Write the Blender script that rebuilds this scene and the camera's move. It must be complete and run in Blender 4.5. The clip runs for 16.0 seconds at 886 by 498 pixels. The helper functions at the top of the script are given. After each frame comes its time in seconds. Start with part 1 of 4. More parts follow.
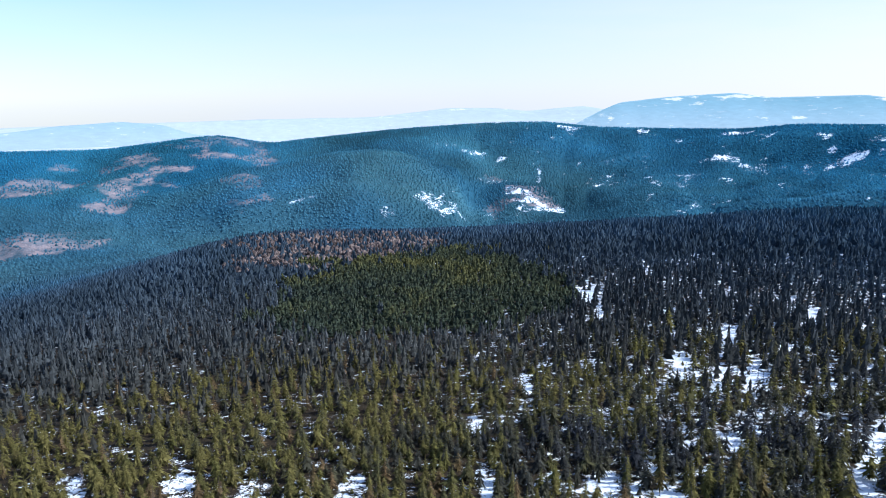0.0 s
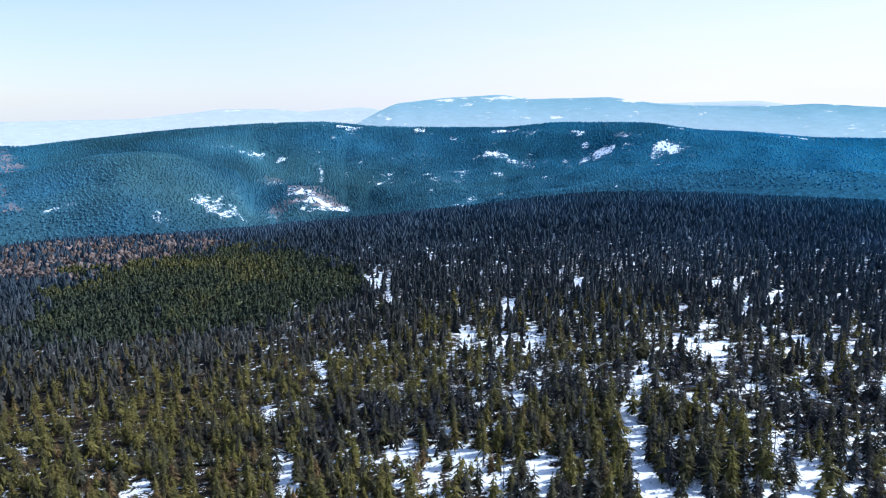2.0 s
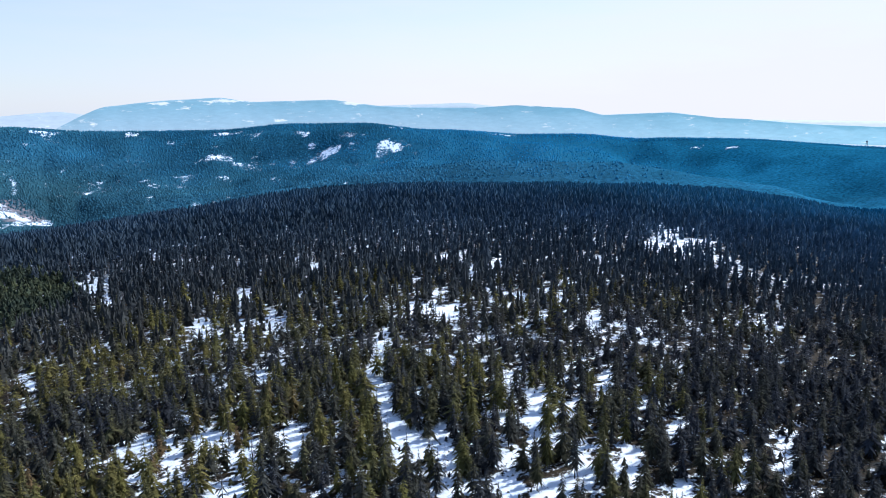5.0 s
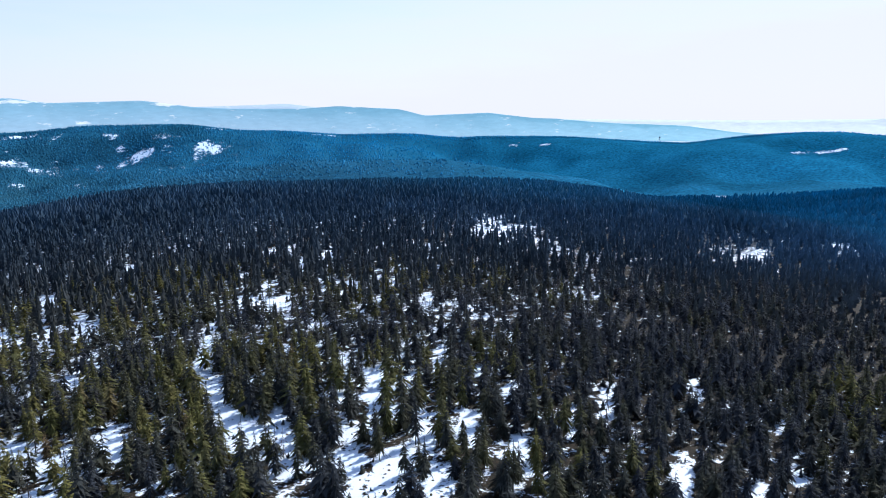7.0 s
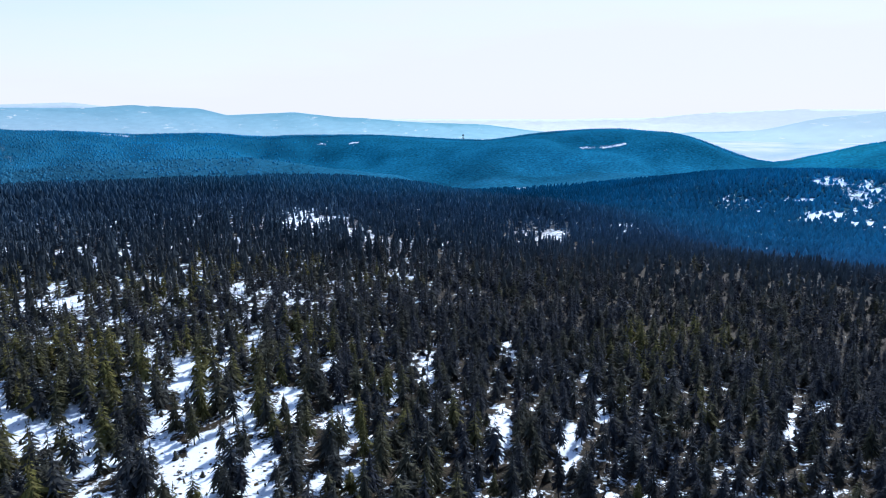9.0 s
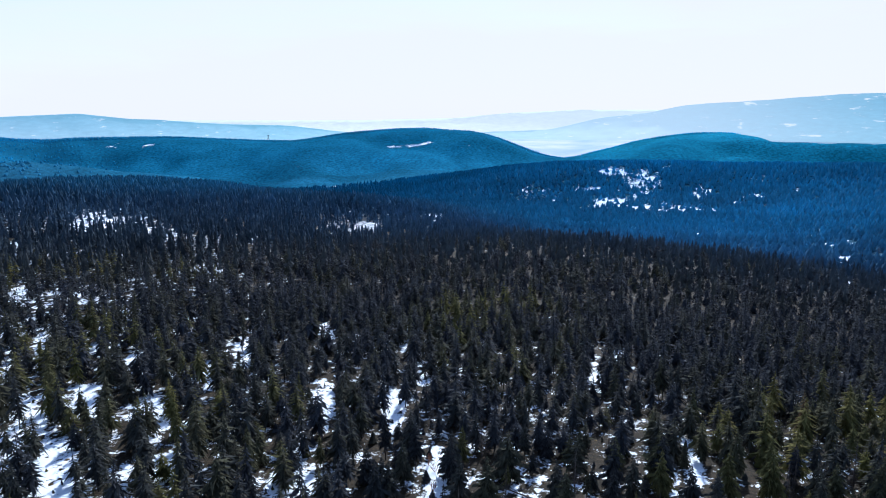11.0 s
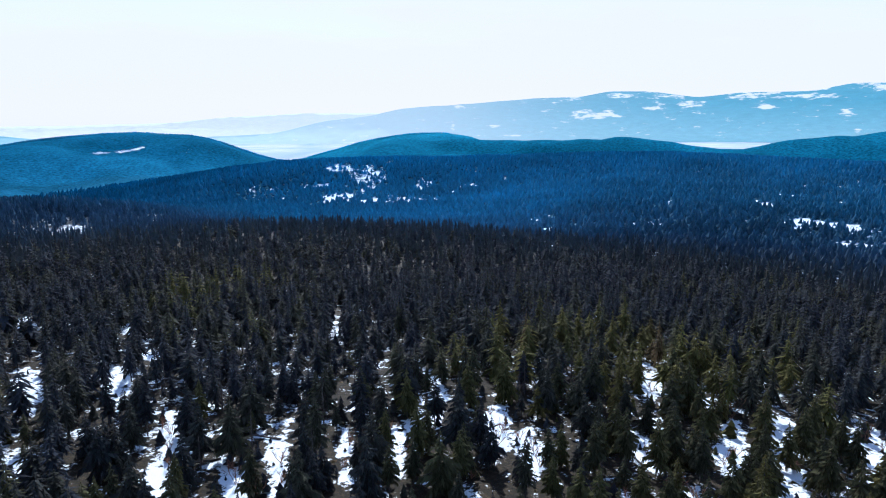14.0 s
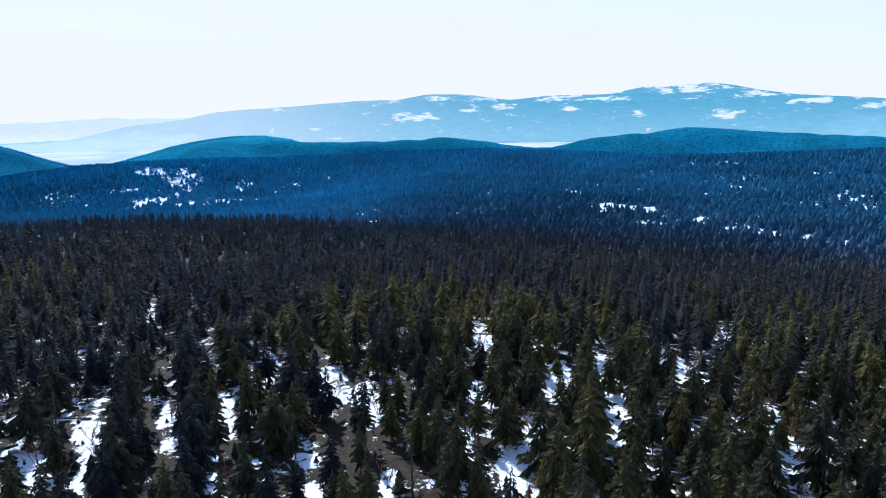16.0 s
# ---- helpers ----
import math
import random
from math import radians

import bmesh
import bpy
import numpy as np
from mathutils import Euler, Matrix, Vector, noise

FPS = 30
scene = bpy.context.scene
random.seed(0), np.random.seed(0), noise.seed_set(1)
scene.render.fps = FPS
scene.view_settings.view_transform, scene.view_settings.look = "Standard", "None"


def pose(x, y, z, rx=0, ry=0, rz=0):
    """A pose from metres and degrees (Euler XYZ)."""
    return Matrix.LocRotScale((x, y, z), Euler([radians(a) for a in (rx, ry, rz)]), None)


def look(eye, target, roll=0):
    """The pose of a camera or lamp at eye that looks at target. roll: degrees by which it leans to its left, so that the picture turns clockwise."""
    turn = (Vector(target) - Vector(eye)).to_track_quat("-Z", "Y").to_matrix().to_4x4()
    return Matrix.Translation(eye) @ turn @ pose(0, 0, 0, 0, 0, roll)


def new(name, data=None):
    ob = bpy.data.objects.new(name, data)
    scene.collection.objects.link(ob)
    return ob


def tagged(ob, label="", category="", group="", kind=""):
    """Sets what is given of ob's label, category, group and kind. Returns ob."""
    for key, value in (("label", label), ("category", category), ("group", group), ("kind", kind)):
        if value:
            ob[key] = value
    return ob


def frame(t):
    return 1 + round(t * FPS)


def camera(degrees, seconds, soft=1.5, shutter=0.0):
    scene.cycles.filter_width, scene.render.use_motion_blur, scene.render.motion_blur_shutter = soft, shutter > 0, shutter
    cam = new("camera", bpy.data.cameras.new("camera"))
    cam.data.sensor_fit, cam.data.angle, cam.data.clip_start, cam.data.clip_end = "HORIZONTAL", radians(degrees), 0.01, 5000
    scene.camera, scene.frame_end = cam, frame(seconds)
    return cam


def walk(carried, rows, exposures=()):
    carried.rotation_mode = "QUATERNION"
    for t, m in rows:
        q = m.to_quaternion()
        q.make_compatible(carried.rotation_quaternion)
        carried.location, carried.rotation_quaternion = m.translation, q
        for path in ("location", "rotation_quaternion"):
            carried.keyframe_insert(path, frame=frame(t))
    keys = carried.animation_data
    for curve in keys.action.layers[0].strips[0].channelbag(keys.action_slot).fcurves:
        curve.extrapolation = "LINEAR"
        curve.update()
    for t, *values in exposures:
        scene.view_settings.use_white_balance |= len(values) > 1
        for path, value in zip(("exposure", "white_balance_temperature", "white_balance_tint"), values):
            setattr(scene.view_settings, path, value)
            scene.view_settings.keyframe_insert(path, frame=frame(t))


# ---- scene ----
# the drone sinks straight down and turns to its right: seconds, x, y, z, yaw, pitch, roll
cam = camera(62.74, 16.0, soft=1.0)
ROWS = [
    (0.0, -0.00, -0.00, 100.00, -0.00, -11.61, 0.32),
    (0.5, -0.02, -0.01, 97.99, -4.09, -11.59, 0.26),
    (1.0, -0.05, -0.02, 95.98, -8.29, -11.58, 0.24),
    (1.5, -0.08, -0.02, 93.95, -12.73, -11.55, 0.22),
    (2.0, -0.12, -0.02, 91.92, -17.03, -11.51, 0.18),
    (2.5, -0.15, -0.02, 89.86, -21.21, -11.48, 0.16),
    (3.0, -0.18, -0.00, 87.80, -25.13, -11.44, 0.18),
    (3.5, -0.20, 0.01, 85.75, -28.77, -11.42, 0.21),
    (4.0, -0.22, 0.05, 83.74, -31.96, -11.36, 0.28),
    (6.5, -0.04, 0.62, 74.88, -48.19, -11.21, 0.52),
    (7.0, -0.12, 0.70, 73.04, -51.80, -11.21, 0.50),
    (7.5, -0.20, 0.76, 71.18, -55.52, -11.22, 0.45),
    (8.0, -0.29, 0.82, 69.34, -59.34, -11.23, 0.39),
    (8.5, -0.37, 0.87, 67.56, -62.98, -11.25, 0.35),
    (9.0, -0.45, 0.92, 65.83, -66.67, -11.27, 0.34),
    (9.5, -0.51, 0.97, 64.14, -70.39, -11.27, 0.39),
    (12.0, -0.52, 1.57, 55.13, -88.88, -11.11, 0.29),
    (12.5, -0.39, 1.56, 53.30, -92.35, -11.05, 0.33),
    (13.0, -0.26, 1.55, 51.42, -95.78, -10.99, 0.38),
    (13.5, -0.13, 1.53, 49.49, -99.31, -10.96, 0.42),
    (14.0, 0.02, 1.51, 47.55, -102.85, -10.94, 0.47),
    (14.5, 0.17, 1.48, 45.59, -106.36, -10.92, 0.53),
    (15.0, 0.31, 1.47, 43.63, -109.90, -10.90, 0.57),
    (15.5, 0.46, 1.47, 41.78, -113.30, -10.84, 0.64),
    (16.0, 0.61, 1.47, 40.00, -116.69, -10.77, 0.71),
]
walk(cam, [(t, pose(x, y, z, 90 + pitch, roll, yaw)) for t, x, y, z, yaw, pitch, roll in ROWS],
     exposures=[(0.0, 0.63, 5200, 10), (2.0, 0.58, 5250, 10), (4.0, 0.5, 5250, 10), (8.0, 0.48, 5100, 10), (16.0, 0.5, 5030, 10)])

# ---- light ----
SUN_BEARING, SUN_HEIGHT = 97.0, 36.0
world = bpy.data.worlds.new("sky")
scene.world = world
world.use_nodes = True
wn = world.node_tree
sky = wn.nodes.new("ShaderNodeTexSky")
sky.sky_type = "NISHITA"
sky.sun_disc = False
sky.sun_elevation, sky.sun_rotation = radians(SUN_HEIGHT), radians(SUN_BEARING)
sky.altitude, sky.air_density, sky.dust_density, sky.ozone_density = 1200, 1.3, 0.4, 3.0
wn.nodes["Background"].inputs["Strength"].default_value = 0.105
# thin high haze, thicker towards the horizon and the sun, takes most of the colour out of the sky
sb, se = radians(SUN_BEARING), radians(SUN_HEIGHT)
sun_way = Vector((math.sin(sb) * math.cos(se), math.cos(sb) * math.cos(se), math.sin(se)))


def sky_math(op, a, b, c=None):
    n = wn.nodes.new("ShaderNodeMath")
    n.operation = op
    for socket, value in zip(n.inputs, (a, b, c)):
        if hasattr(value, "is_linked"):
            wn.links.new(value, socket)
        elif value is not None:
            socket.default_value = value
    return n.outputs[0]


sky_way = wn.nodes.new("ShaderNodeTexCoord").outputs["Generated"]
sky_split = wn.nodes.new("ShaderNodeSeparateXYZ")
wn.links.new(sky_way, sky_split.inputs[0])
to_sun = wn.nodes.new("ShaderNodeVectorMath")
to_sun.operation = "DOT_PRODUCT"
to_sun.inputs[1].default_value = sun_way
wn.links.new(sky_way, to_sun.inputs[0])
veil_way = wn.nodes.new("ShaderNodeVectorMath")
veil_way.operation = "MULTIPLY"
veil_way.inputs[1].default_value = (1.6, 1.6, 11.0)
wn.links.new(sky_way, veil_way.inputs[0])
veil = wn.nodes.new("ShaderNodeTexNoise")
veil.inputs["Scale"].default_value, veil.inputs["Detail"].default_value, veil.inputs["Roughness"].default_value = 1.3, 5.0, 0.6
wn.links.new(veil_way.outputs[0], veil.inputs["Vector"])
thickness = sky_math("MULTIPLY_ADD", sky_split.outputs["Z"], -2.0, 0.74)
thickness = sky_math("MULTIPLY_ADD", to_sun.outputs["Value"], 0.48, thickness)
streaks = sky_math("MULTIPLY_ADD", sky_math("SUBTRACT", veil.outputs["Fac"], 0.5), 0.5, thickness)
streaks = sky_math("MINIMUM", sky_math("MAXIMUM", streaks, 0.12), 0.97)
hazy = wn.nodes.new("ShaderNodeMix")
hazy.data_type = "RGBA"
haze = wn.nodes.new("ShaderNodeMix")
haze.data_type = "RGBA"
haze.inputs[6].default_value, haze.inputs[7].default_value = (5.8, 5.5, 5.35, 1), (6.9, 6.1, 5.6, 1)
wn.links.new(sky_math("MINIMUM", sky_math("MAXIMUM", sky_math("MULTIPLY_ADD", to_sun.outputs["Value"], 2.2, 0.1), 0.0), 1.0), haze.inputs[0])
wn.links.new(haze.outputs[2], hazy.inputs[7])
wn.links.new(streaks, hazy.inputs[0])
wn.links.new(sky.outputs["Color"], hazy.inputs[6])
wn.links.new(hazy.outputs[2], wn.nodes["Background"].inputs["Color"])

sun_data = bpy.data.lights.new("sun", "SUN")
sun_data.energy, sun_data.angle, sun_data.color = 4.7, radians(0.6), (1.0, 0.93, 0.81)
sun = new("sun", sun_data)
sun.matrix_world = look(sun_way * 400, (0, 0, 0))


# ---- materials ----
def material(name):
    m = bpy.data.materials.new(name)
    m.use_nodes = True
    return m, m.node_tree.nodes, m.node_tree.links, m.node_tree.nodes["Principled BSDF"]


def noise_node(nodes, links, scale, detail=4.0, rough=0.6, vector=None):
    n = nodes.new("ShaderNodeTexNoise")
    n.inputs["Scale"].default_value, n.inputs["Detail"].default_value, n.inputs["Roughness"].default_value = scale, detail, rough
    if vector is None:
        vector = nodes.new("ShaderNodeNewGeometry").outputs["Position"]
    links.new(vector, n.inputs["Vector"])
    return n.outputs["Fac"]


def ramp(nodes, links, value, *stops):
    n = nodes.new("ShaderNodeValToRGB")
    e = n.color_ramp.elements
    while len(e) < len(stops):
        e.new(0.5)
    for el, (place, c) in zip(e, stops):
        el.position, el.color = place, (*c, 1) if isinstance(c, tuple) else (c, c, c, 1)
    links.new(value, n.inputs["Fac"])
    return n.outputs["Color"]


def mix(nodes, links, fac, a, b, kind="MIX"):
    n = nodes.new("ShaderNodeMix")
    n.data_type, n.blend_type = "RGBA", kind
    for socket, value in ((n.inputs[0], fac), (n.inputs[6], a), (n.inputs[7], b)):
        if hasattr(value, "is_linked"):
            links.new(value, socket)
        elif isinstance(value, tuple):
            socket.default_value = (*value, 1)
        else:
            socket.default_value = value
    return n.outputs[2]


def arith(nodes, links, op, a, b):
    n = nodes.new("ShaderNodeMath")
    n.operation = op
    for socket, value in zip(n.inputs, (a, b)):
        if hasattr(value, "is_linked"):
            links.new(value, socket)
        else:
            socket.default_value = value
    return n.outputs[0]


def attribute(nodes, name):
    n = nodes.new("ShaderNodeAttribute")
    n.attribute_name = name
    return n.outputs["Fac"]


def foliage(name, *tones, per_object=False, through_light=0.28, vary=0.5):
    """Needles: one tone per tree, finer variation per branch, a little light passing through."""
    m, nodes, links, bsdf = material(name)
    if per_object:
        tint = nodes.new("ShaderNodeObjectInfo").outputs["Random"]
    else:
        tint = attribute(nodes, "tint")
    step = 1.0 / (len(tones) - 1)
    base = ramp(nodes, links, tint, *[(i * step, t) for i, t in enumerate(tones)])
    return needles(m, nodes, links, bsdf, base, through_light, vary)


def needles(m, nodes, links, bsdf, base, through_light, vary):
    island = nodes.new("ShaderNodeNewGeometry").outputs["Random Per Island"]
    light = ramp(nodes, links, island, (0.0, 1.0 - vary), (1.0, 1.0 + vary))
    base = mix(nodes, links, 1.0, base, light, "MULTIPLY")
    links.new(base, bsdf.inputs["Base Color"])
    bsdf.inputs["Roughness"].default_value = 0.85
    bsdf.inputs["Specular IOR Level"].default_value = 0.04
    trans = nodes.new("ShaderNodeBsdfTranslucent")
    links.new(base, trans.inputs["Color"])
    both = nodes.new("ShaderNodeMixShader")
    both.inputs[0].default_value = through_light
    links.new(bsdf.outputs[0], both.inputs[1])
    links.new(trans.outputs[0], both.inputs[2])
    links.new(both.outputs[0], nodes["Material Output"].inputs["Surface"])
    return m


# woods from near green by blue-green to pale blue: aerial haze painted into the base colour
WOOD_HAZE_TONES = ((0.0, (0.092, 0.090, 0.078)), (0.15, (0.088, 0.106, 0.124)), (0.3, (0.088, 0.142, 0.205)), (0.45, (0.074, 0.182, 0.266)), (0.6, (0.060, 0.200, 0.314)), (0.75, (0.042, 0.225, 0.390)), (0.88, (0.050, 0.290, 0.460)), (1.0, (0.066, 0.370, 0.550)))


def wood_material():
    """Spruce woods further off: tint says how much blue haze is painted in, shade how light each tree is."""
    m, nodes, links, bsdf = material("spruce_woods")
    base = ramp(nodes, links, attribute(nodes, "tint"), *WOOD_HAZE_TONES)
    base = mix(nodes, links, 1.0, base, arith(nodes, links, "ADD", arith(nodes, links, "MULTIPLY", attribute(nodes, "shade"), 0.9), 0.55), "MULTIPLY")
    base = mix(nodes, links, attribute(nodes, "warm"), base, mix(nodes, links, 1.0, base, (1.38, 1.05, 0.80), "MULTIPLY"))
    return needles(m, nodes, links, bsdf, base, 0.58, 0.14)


def bark_material(name, dark, pale):
    m, nodes, links, bsdf = material(name)
    n = noise_node(nodes, links, 6.0, 5)
    links.new(ramp(nodes, links, n, (0.3, dark), (0.7, pale)), bsdf.inputs["Base Color"])
    bsdf.inputs["Roughness"].default_value = 0.9
    return m


SPRUCE_TONES = ((0.044, 0.046, 0.052), (0.052, 0.052, 0.047), (0.066, 0.062, 0.038), (0.128, 0.116, 0.034), (0.135, 0.092, 0.046))
mat_spruce = foliage("spruce_needles", (0.042, 0.042, 0.046), (0.050, 0.050, 0.047), (0.062, 0.060, 0.046), (0.080, 0.075, 0.042), (0.112, 0.101, 0.038), per_object=True)
mat_forest = foliage("forest_needles", *SPRUCE_TONES)
# olive spruces, their tones raised for the sun's side light on them
mat_sunlit_olive = foliage("sunlit_olive_needles", (0.060, 0.057, 0.040), (0.082, 0.077, 0.041), (0.115, 0.101, 0.042), (0.155, 0.128, 0.042), per_object=True, through_light=0.35)
mat_woods = wood_material()
mat_young = foliage("young_spruce", (0.034, 0.044, 0.034), (0.050, 0.058, 0.033), (0.104, 0.098, 0.034))
mat_bare = foliage("bare_twigs", (0.082, 0.066, 0.060), (0.125, 0.094, 0.082), (0.19, 0.148, 0.132), through_light=0.1)
mat_dead = foliage("dead_twigs", (0.055, 0.047, 0.043), (0.085, 0.070, 0.060), (0.125, 0.100, 0.086), through_light=0.1)
mat_heath = foliage("heath", (0.035, 0.030, 0.018), (0.085, 0.058, 0.030), (0.14, 0.095, 0.045), through_light=0.1)
mat_bark = bark_material("bark", (0.045, 0.034, 0.027), (0.12, 0.095, 0.08))


def ground_material():
    """Old snow with bare litter; the mesh's own snow and hue values say where each lies. Far off, haze and canopy shade
    are painted in.
    """
    m, nodes, links, bsdf = material("ground_snow_and_litter")
    fine = noise_node(nodes, links, 1.3, 6, 0.75)
    mid = noise_node(nodes, links, 0.30, 6, 0.7)
    broad = noise_node(nodes, links, 0.02, 4)
    litter = ramp(nodes, links, fine, (0.30, (0.010, 0.008, 0.006)), (0.5, (0.034, 0.024, 0.015)), (0.72, (0.120, 0.078, 0.038)))
    moss = ramp(nodes, links, mid, (0.4, (0.012, 0.012, 0.008)), (0.7, (0.050, 0.038, 0.020)))
    litter = mix(nodes, links, 0.4, litter, moss)
    snow = ramp(nodes, links, broad, (0.3, (0.80, 0.83, 0.86)), (0.7, (0.86, 0.87, 0.88)))
    cover = arith(nodes, links, "ADD", attribute(nodes, "snow"), arith(nodes, links, "MULTIPLY", arith(nodes, links, "SUBTRACT", mid, 0.5), 1.6))
    cover = arith(nodes, links, "ADD", cover, arith(nodes, links, "MULTIPLY", arith(nodes, links, "SUBTRACT", fine, 0.5), 0.9))
    patches = arith(nodes, links, "SUBTRACT", noise_node(nodes, links, 0.06, 6, 0.75), 0.5)
    cover = arith(nodes, links, "ADD", cover, arith(nodes, links, "MULTIPLY", patches, arith(nodes, links, "MULTIPLY", attribute(nodes, "far"), 2.2)))
    # distant snow gets a blue haze tint in its colour
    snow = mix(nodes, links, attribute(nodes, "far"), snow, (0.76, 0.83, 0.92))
    edge = ramp(nodes, links, cover, (0.47, 0.0), (0.55, 1.0))
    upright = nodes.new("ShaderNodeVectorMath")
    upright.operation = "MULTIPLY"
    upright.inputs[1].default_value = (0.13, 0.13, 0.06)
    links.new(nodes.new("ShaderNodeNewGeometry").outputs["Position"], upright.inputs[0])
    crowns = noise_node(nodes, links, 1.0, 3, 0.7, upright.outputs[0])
    woods = ramp(nodes, links, attribute(nodes, "tone"), *WOOD_HAZE_TONES)
    # darkened in colour for the canopy shade that ground without trees lacks
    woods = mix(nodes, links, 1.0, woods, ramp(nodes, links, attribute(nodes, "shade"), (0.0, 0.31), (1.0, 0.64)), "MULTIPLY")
    # light crowns and dark gaps painted on, where few trees are modelled
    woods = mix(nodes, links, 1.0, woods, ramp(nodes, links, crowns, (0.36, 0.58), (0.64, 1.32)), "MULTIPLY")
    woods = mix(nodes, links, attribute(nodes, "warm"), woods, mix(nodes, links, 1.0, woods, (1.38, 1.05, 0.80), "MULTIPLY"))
    rust = ramp(nodes, links, noise_node(nodes, links, 0.03, 6, 0.7), (0.3, (0.19, 0.185, 0.205)), (0.7, (0.40, 0.29, 0.275)))
    bare = arith(nodes, links, "ADD", attribute(nodes, "brown"), arith(nodes, links, "MULTIPLY", arith(nodes, links, "SUBTRACT", noise_node(nodes, links, 0.016, 6, 0.8), 0.5), 4.0))
    woods = mix(nodes, links, ramp(nodes, links, bare, (0.1, 0.0), (1.1, 0.85)), woods, rust)
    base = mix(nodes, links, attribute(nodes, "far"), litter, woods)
    base = mix(nodes, links, edge, base, snow)
    # the plain beyond the crest, with pale haze painted into its colour
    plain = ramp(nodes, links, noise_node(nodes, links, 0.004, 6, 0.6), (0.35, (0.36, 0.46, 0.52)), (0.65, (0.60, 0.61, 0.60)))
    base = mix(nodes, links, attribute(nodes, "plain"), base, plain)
    links.new(base, bsdf.inputs["Base Color"])
    bsdf.inputs["Roughness"].default_value = 0.8
    links.new(arith(nodes, links, "MULTIPLY", arith(nodes, links, "SUBTRACT", 1.0, attribute(nodes, "far")), 0.06), bsdf.inputs["Specular IOR Level"])
    bump = nodes.new("ShaderNodeBump")
    bump.inputs["Strength"].default_value, bump.inputs["Distance"].default_value = 0.5, 0.3
    relief = arith(nodes, links, "ADD", fine, arith(nodes, links, "MULTIPLY", crowns, arith(nodes, links, "MULTIPLY", attribute(nodes, "far"), 9.0)))
    links.new(relief, bump.inputs["Height"])
    links.new(bump.outputs[0], bsdf.inputs["Normal"])
    return m


def range_material(name, low, high, east_low, east_high):
    """Mountains on the horizon: a plain backdrop of distance that glows in painted haze colours, with snowfields near
    the tops.
    """
    m, nodes, links, bsdf = material(name)
    geo = nodes.new("ShaderNodeNewGeometry")
    split = nodes.new("ShaderNodeSeparateXYZ")
    links.new(geo.outputs["Position"], split.inputs[0])
    # haze in the colour: paler low down, bluer towards the tops
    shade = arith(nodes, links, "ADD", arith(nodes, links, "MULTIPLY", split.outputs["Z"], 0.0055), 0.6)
    scaled = nodes.new("ShaderNodeVectorMath")
    scaled.operation = "MULTIPLY"
    scaled.inputs[1].default_value = (0.011, 0.011, 0.05)
    links.new(geo.outputs["Position"], scaled.inputs[0])
    spots = noise_node(nodes, links, 1.0, 6, 0.7, scaled.outputs[0])
    amount = arith(nodes, links, "ADD", attribute(nodes, "snow"), arith(nodes, links, "MULTIPLY", arith(nodes, links, "SUBTRACT", spots, 0.5), 4.4))
    snow = ramp(nodes, links, amount, (0.48, 0.0), (0.85, 1.0))
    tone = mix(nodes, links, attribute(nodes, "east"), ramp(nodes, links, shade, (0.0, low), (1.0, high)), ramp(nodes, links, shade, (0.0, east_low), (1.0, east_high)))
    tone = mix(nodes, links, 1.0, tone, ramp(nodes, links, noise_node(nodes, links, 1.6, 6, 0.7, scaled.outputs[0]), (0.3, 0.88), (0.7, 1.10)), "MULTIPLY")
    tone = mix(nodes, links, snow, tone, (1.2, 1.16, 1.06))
    # sunlit haze painted as a pale glare around the sun's bearing
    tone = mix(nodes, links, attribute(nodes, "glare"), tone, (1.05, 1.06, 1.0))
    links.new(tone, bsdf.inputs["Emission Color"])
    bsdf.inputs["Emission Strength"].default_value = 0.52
    bsdf.inputs["Base Color"].default_value = (0.08, 0.10, 0.12, 1)
    bsdf.inputs["Roughness"].default_value = 1.0
    return m


# ---- lie of the land ----
def lattice(ix, iy, seed):
    h = (ix * 374761393 + iy * 668265263 + seed * 974634541) & 0x7FFFFFFF
    h = ((h ^ (h >> 13)) * 1274126177) & 0x7FFFFFFF
    return ((h ^ (h >> 16)) & 0xFFFF) / 65535.0


def rough(x, y, size, seed, octaves=3):
    """Smooth noise between 0 and 1, with features of that size in metres."""
    total, weight, amp = 0.0, 0.0, 1.0
    for o in range(octaves):
        u, v = x / size * 2 ** o + 91.7 * seed, y / size * 2 ** o - 37.3 * seed
        iu, iv = np.floor(u).astype(np.int64), np.floor(v).astype(np.int64)
        fu, fv = u - iu, v - iv
        fu, fv = fu * fu * (3 - 2 * fu), fv * fv * (3 - 2 * fv)
        a, b = lattice(iu, iv, seed + o), lattice(iu + 1, iv, seed + o)
        c, d = lattice(iu, iv + 1, seed + o), lattice(iu + 1, iv + 1, seed + o)
        total = total + amp * ((a * (1 - fu) + b * fu) * (1 - fv) + (c * (1 - fu) + d * fu) * fv)
        weight, amp = weight + amp, amp * 0.5
    return total / weight


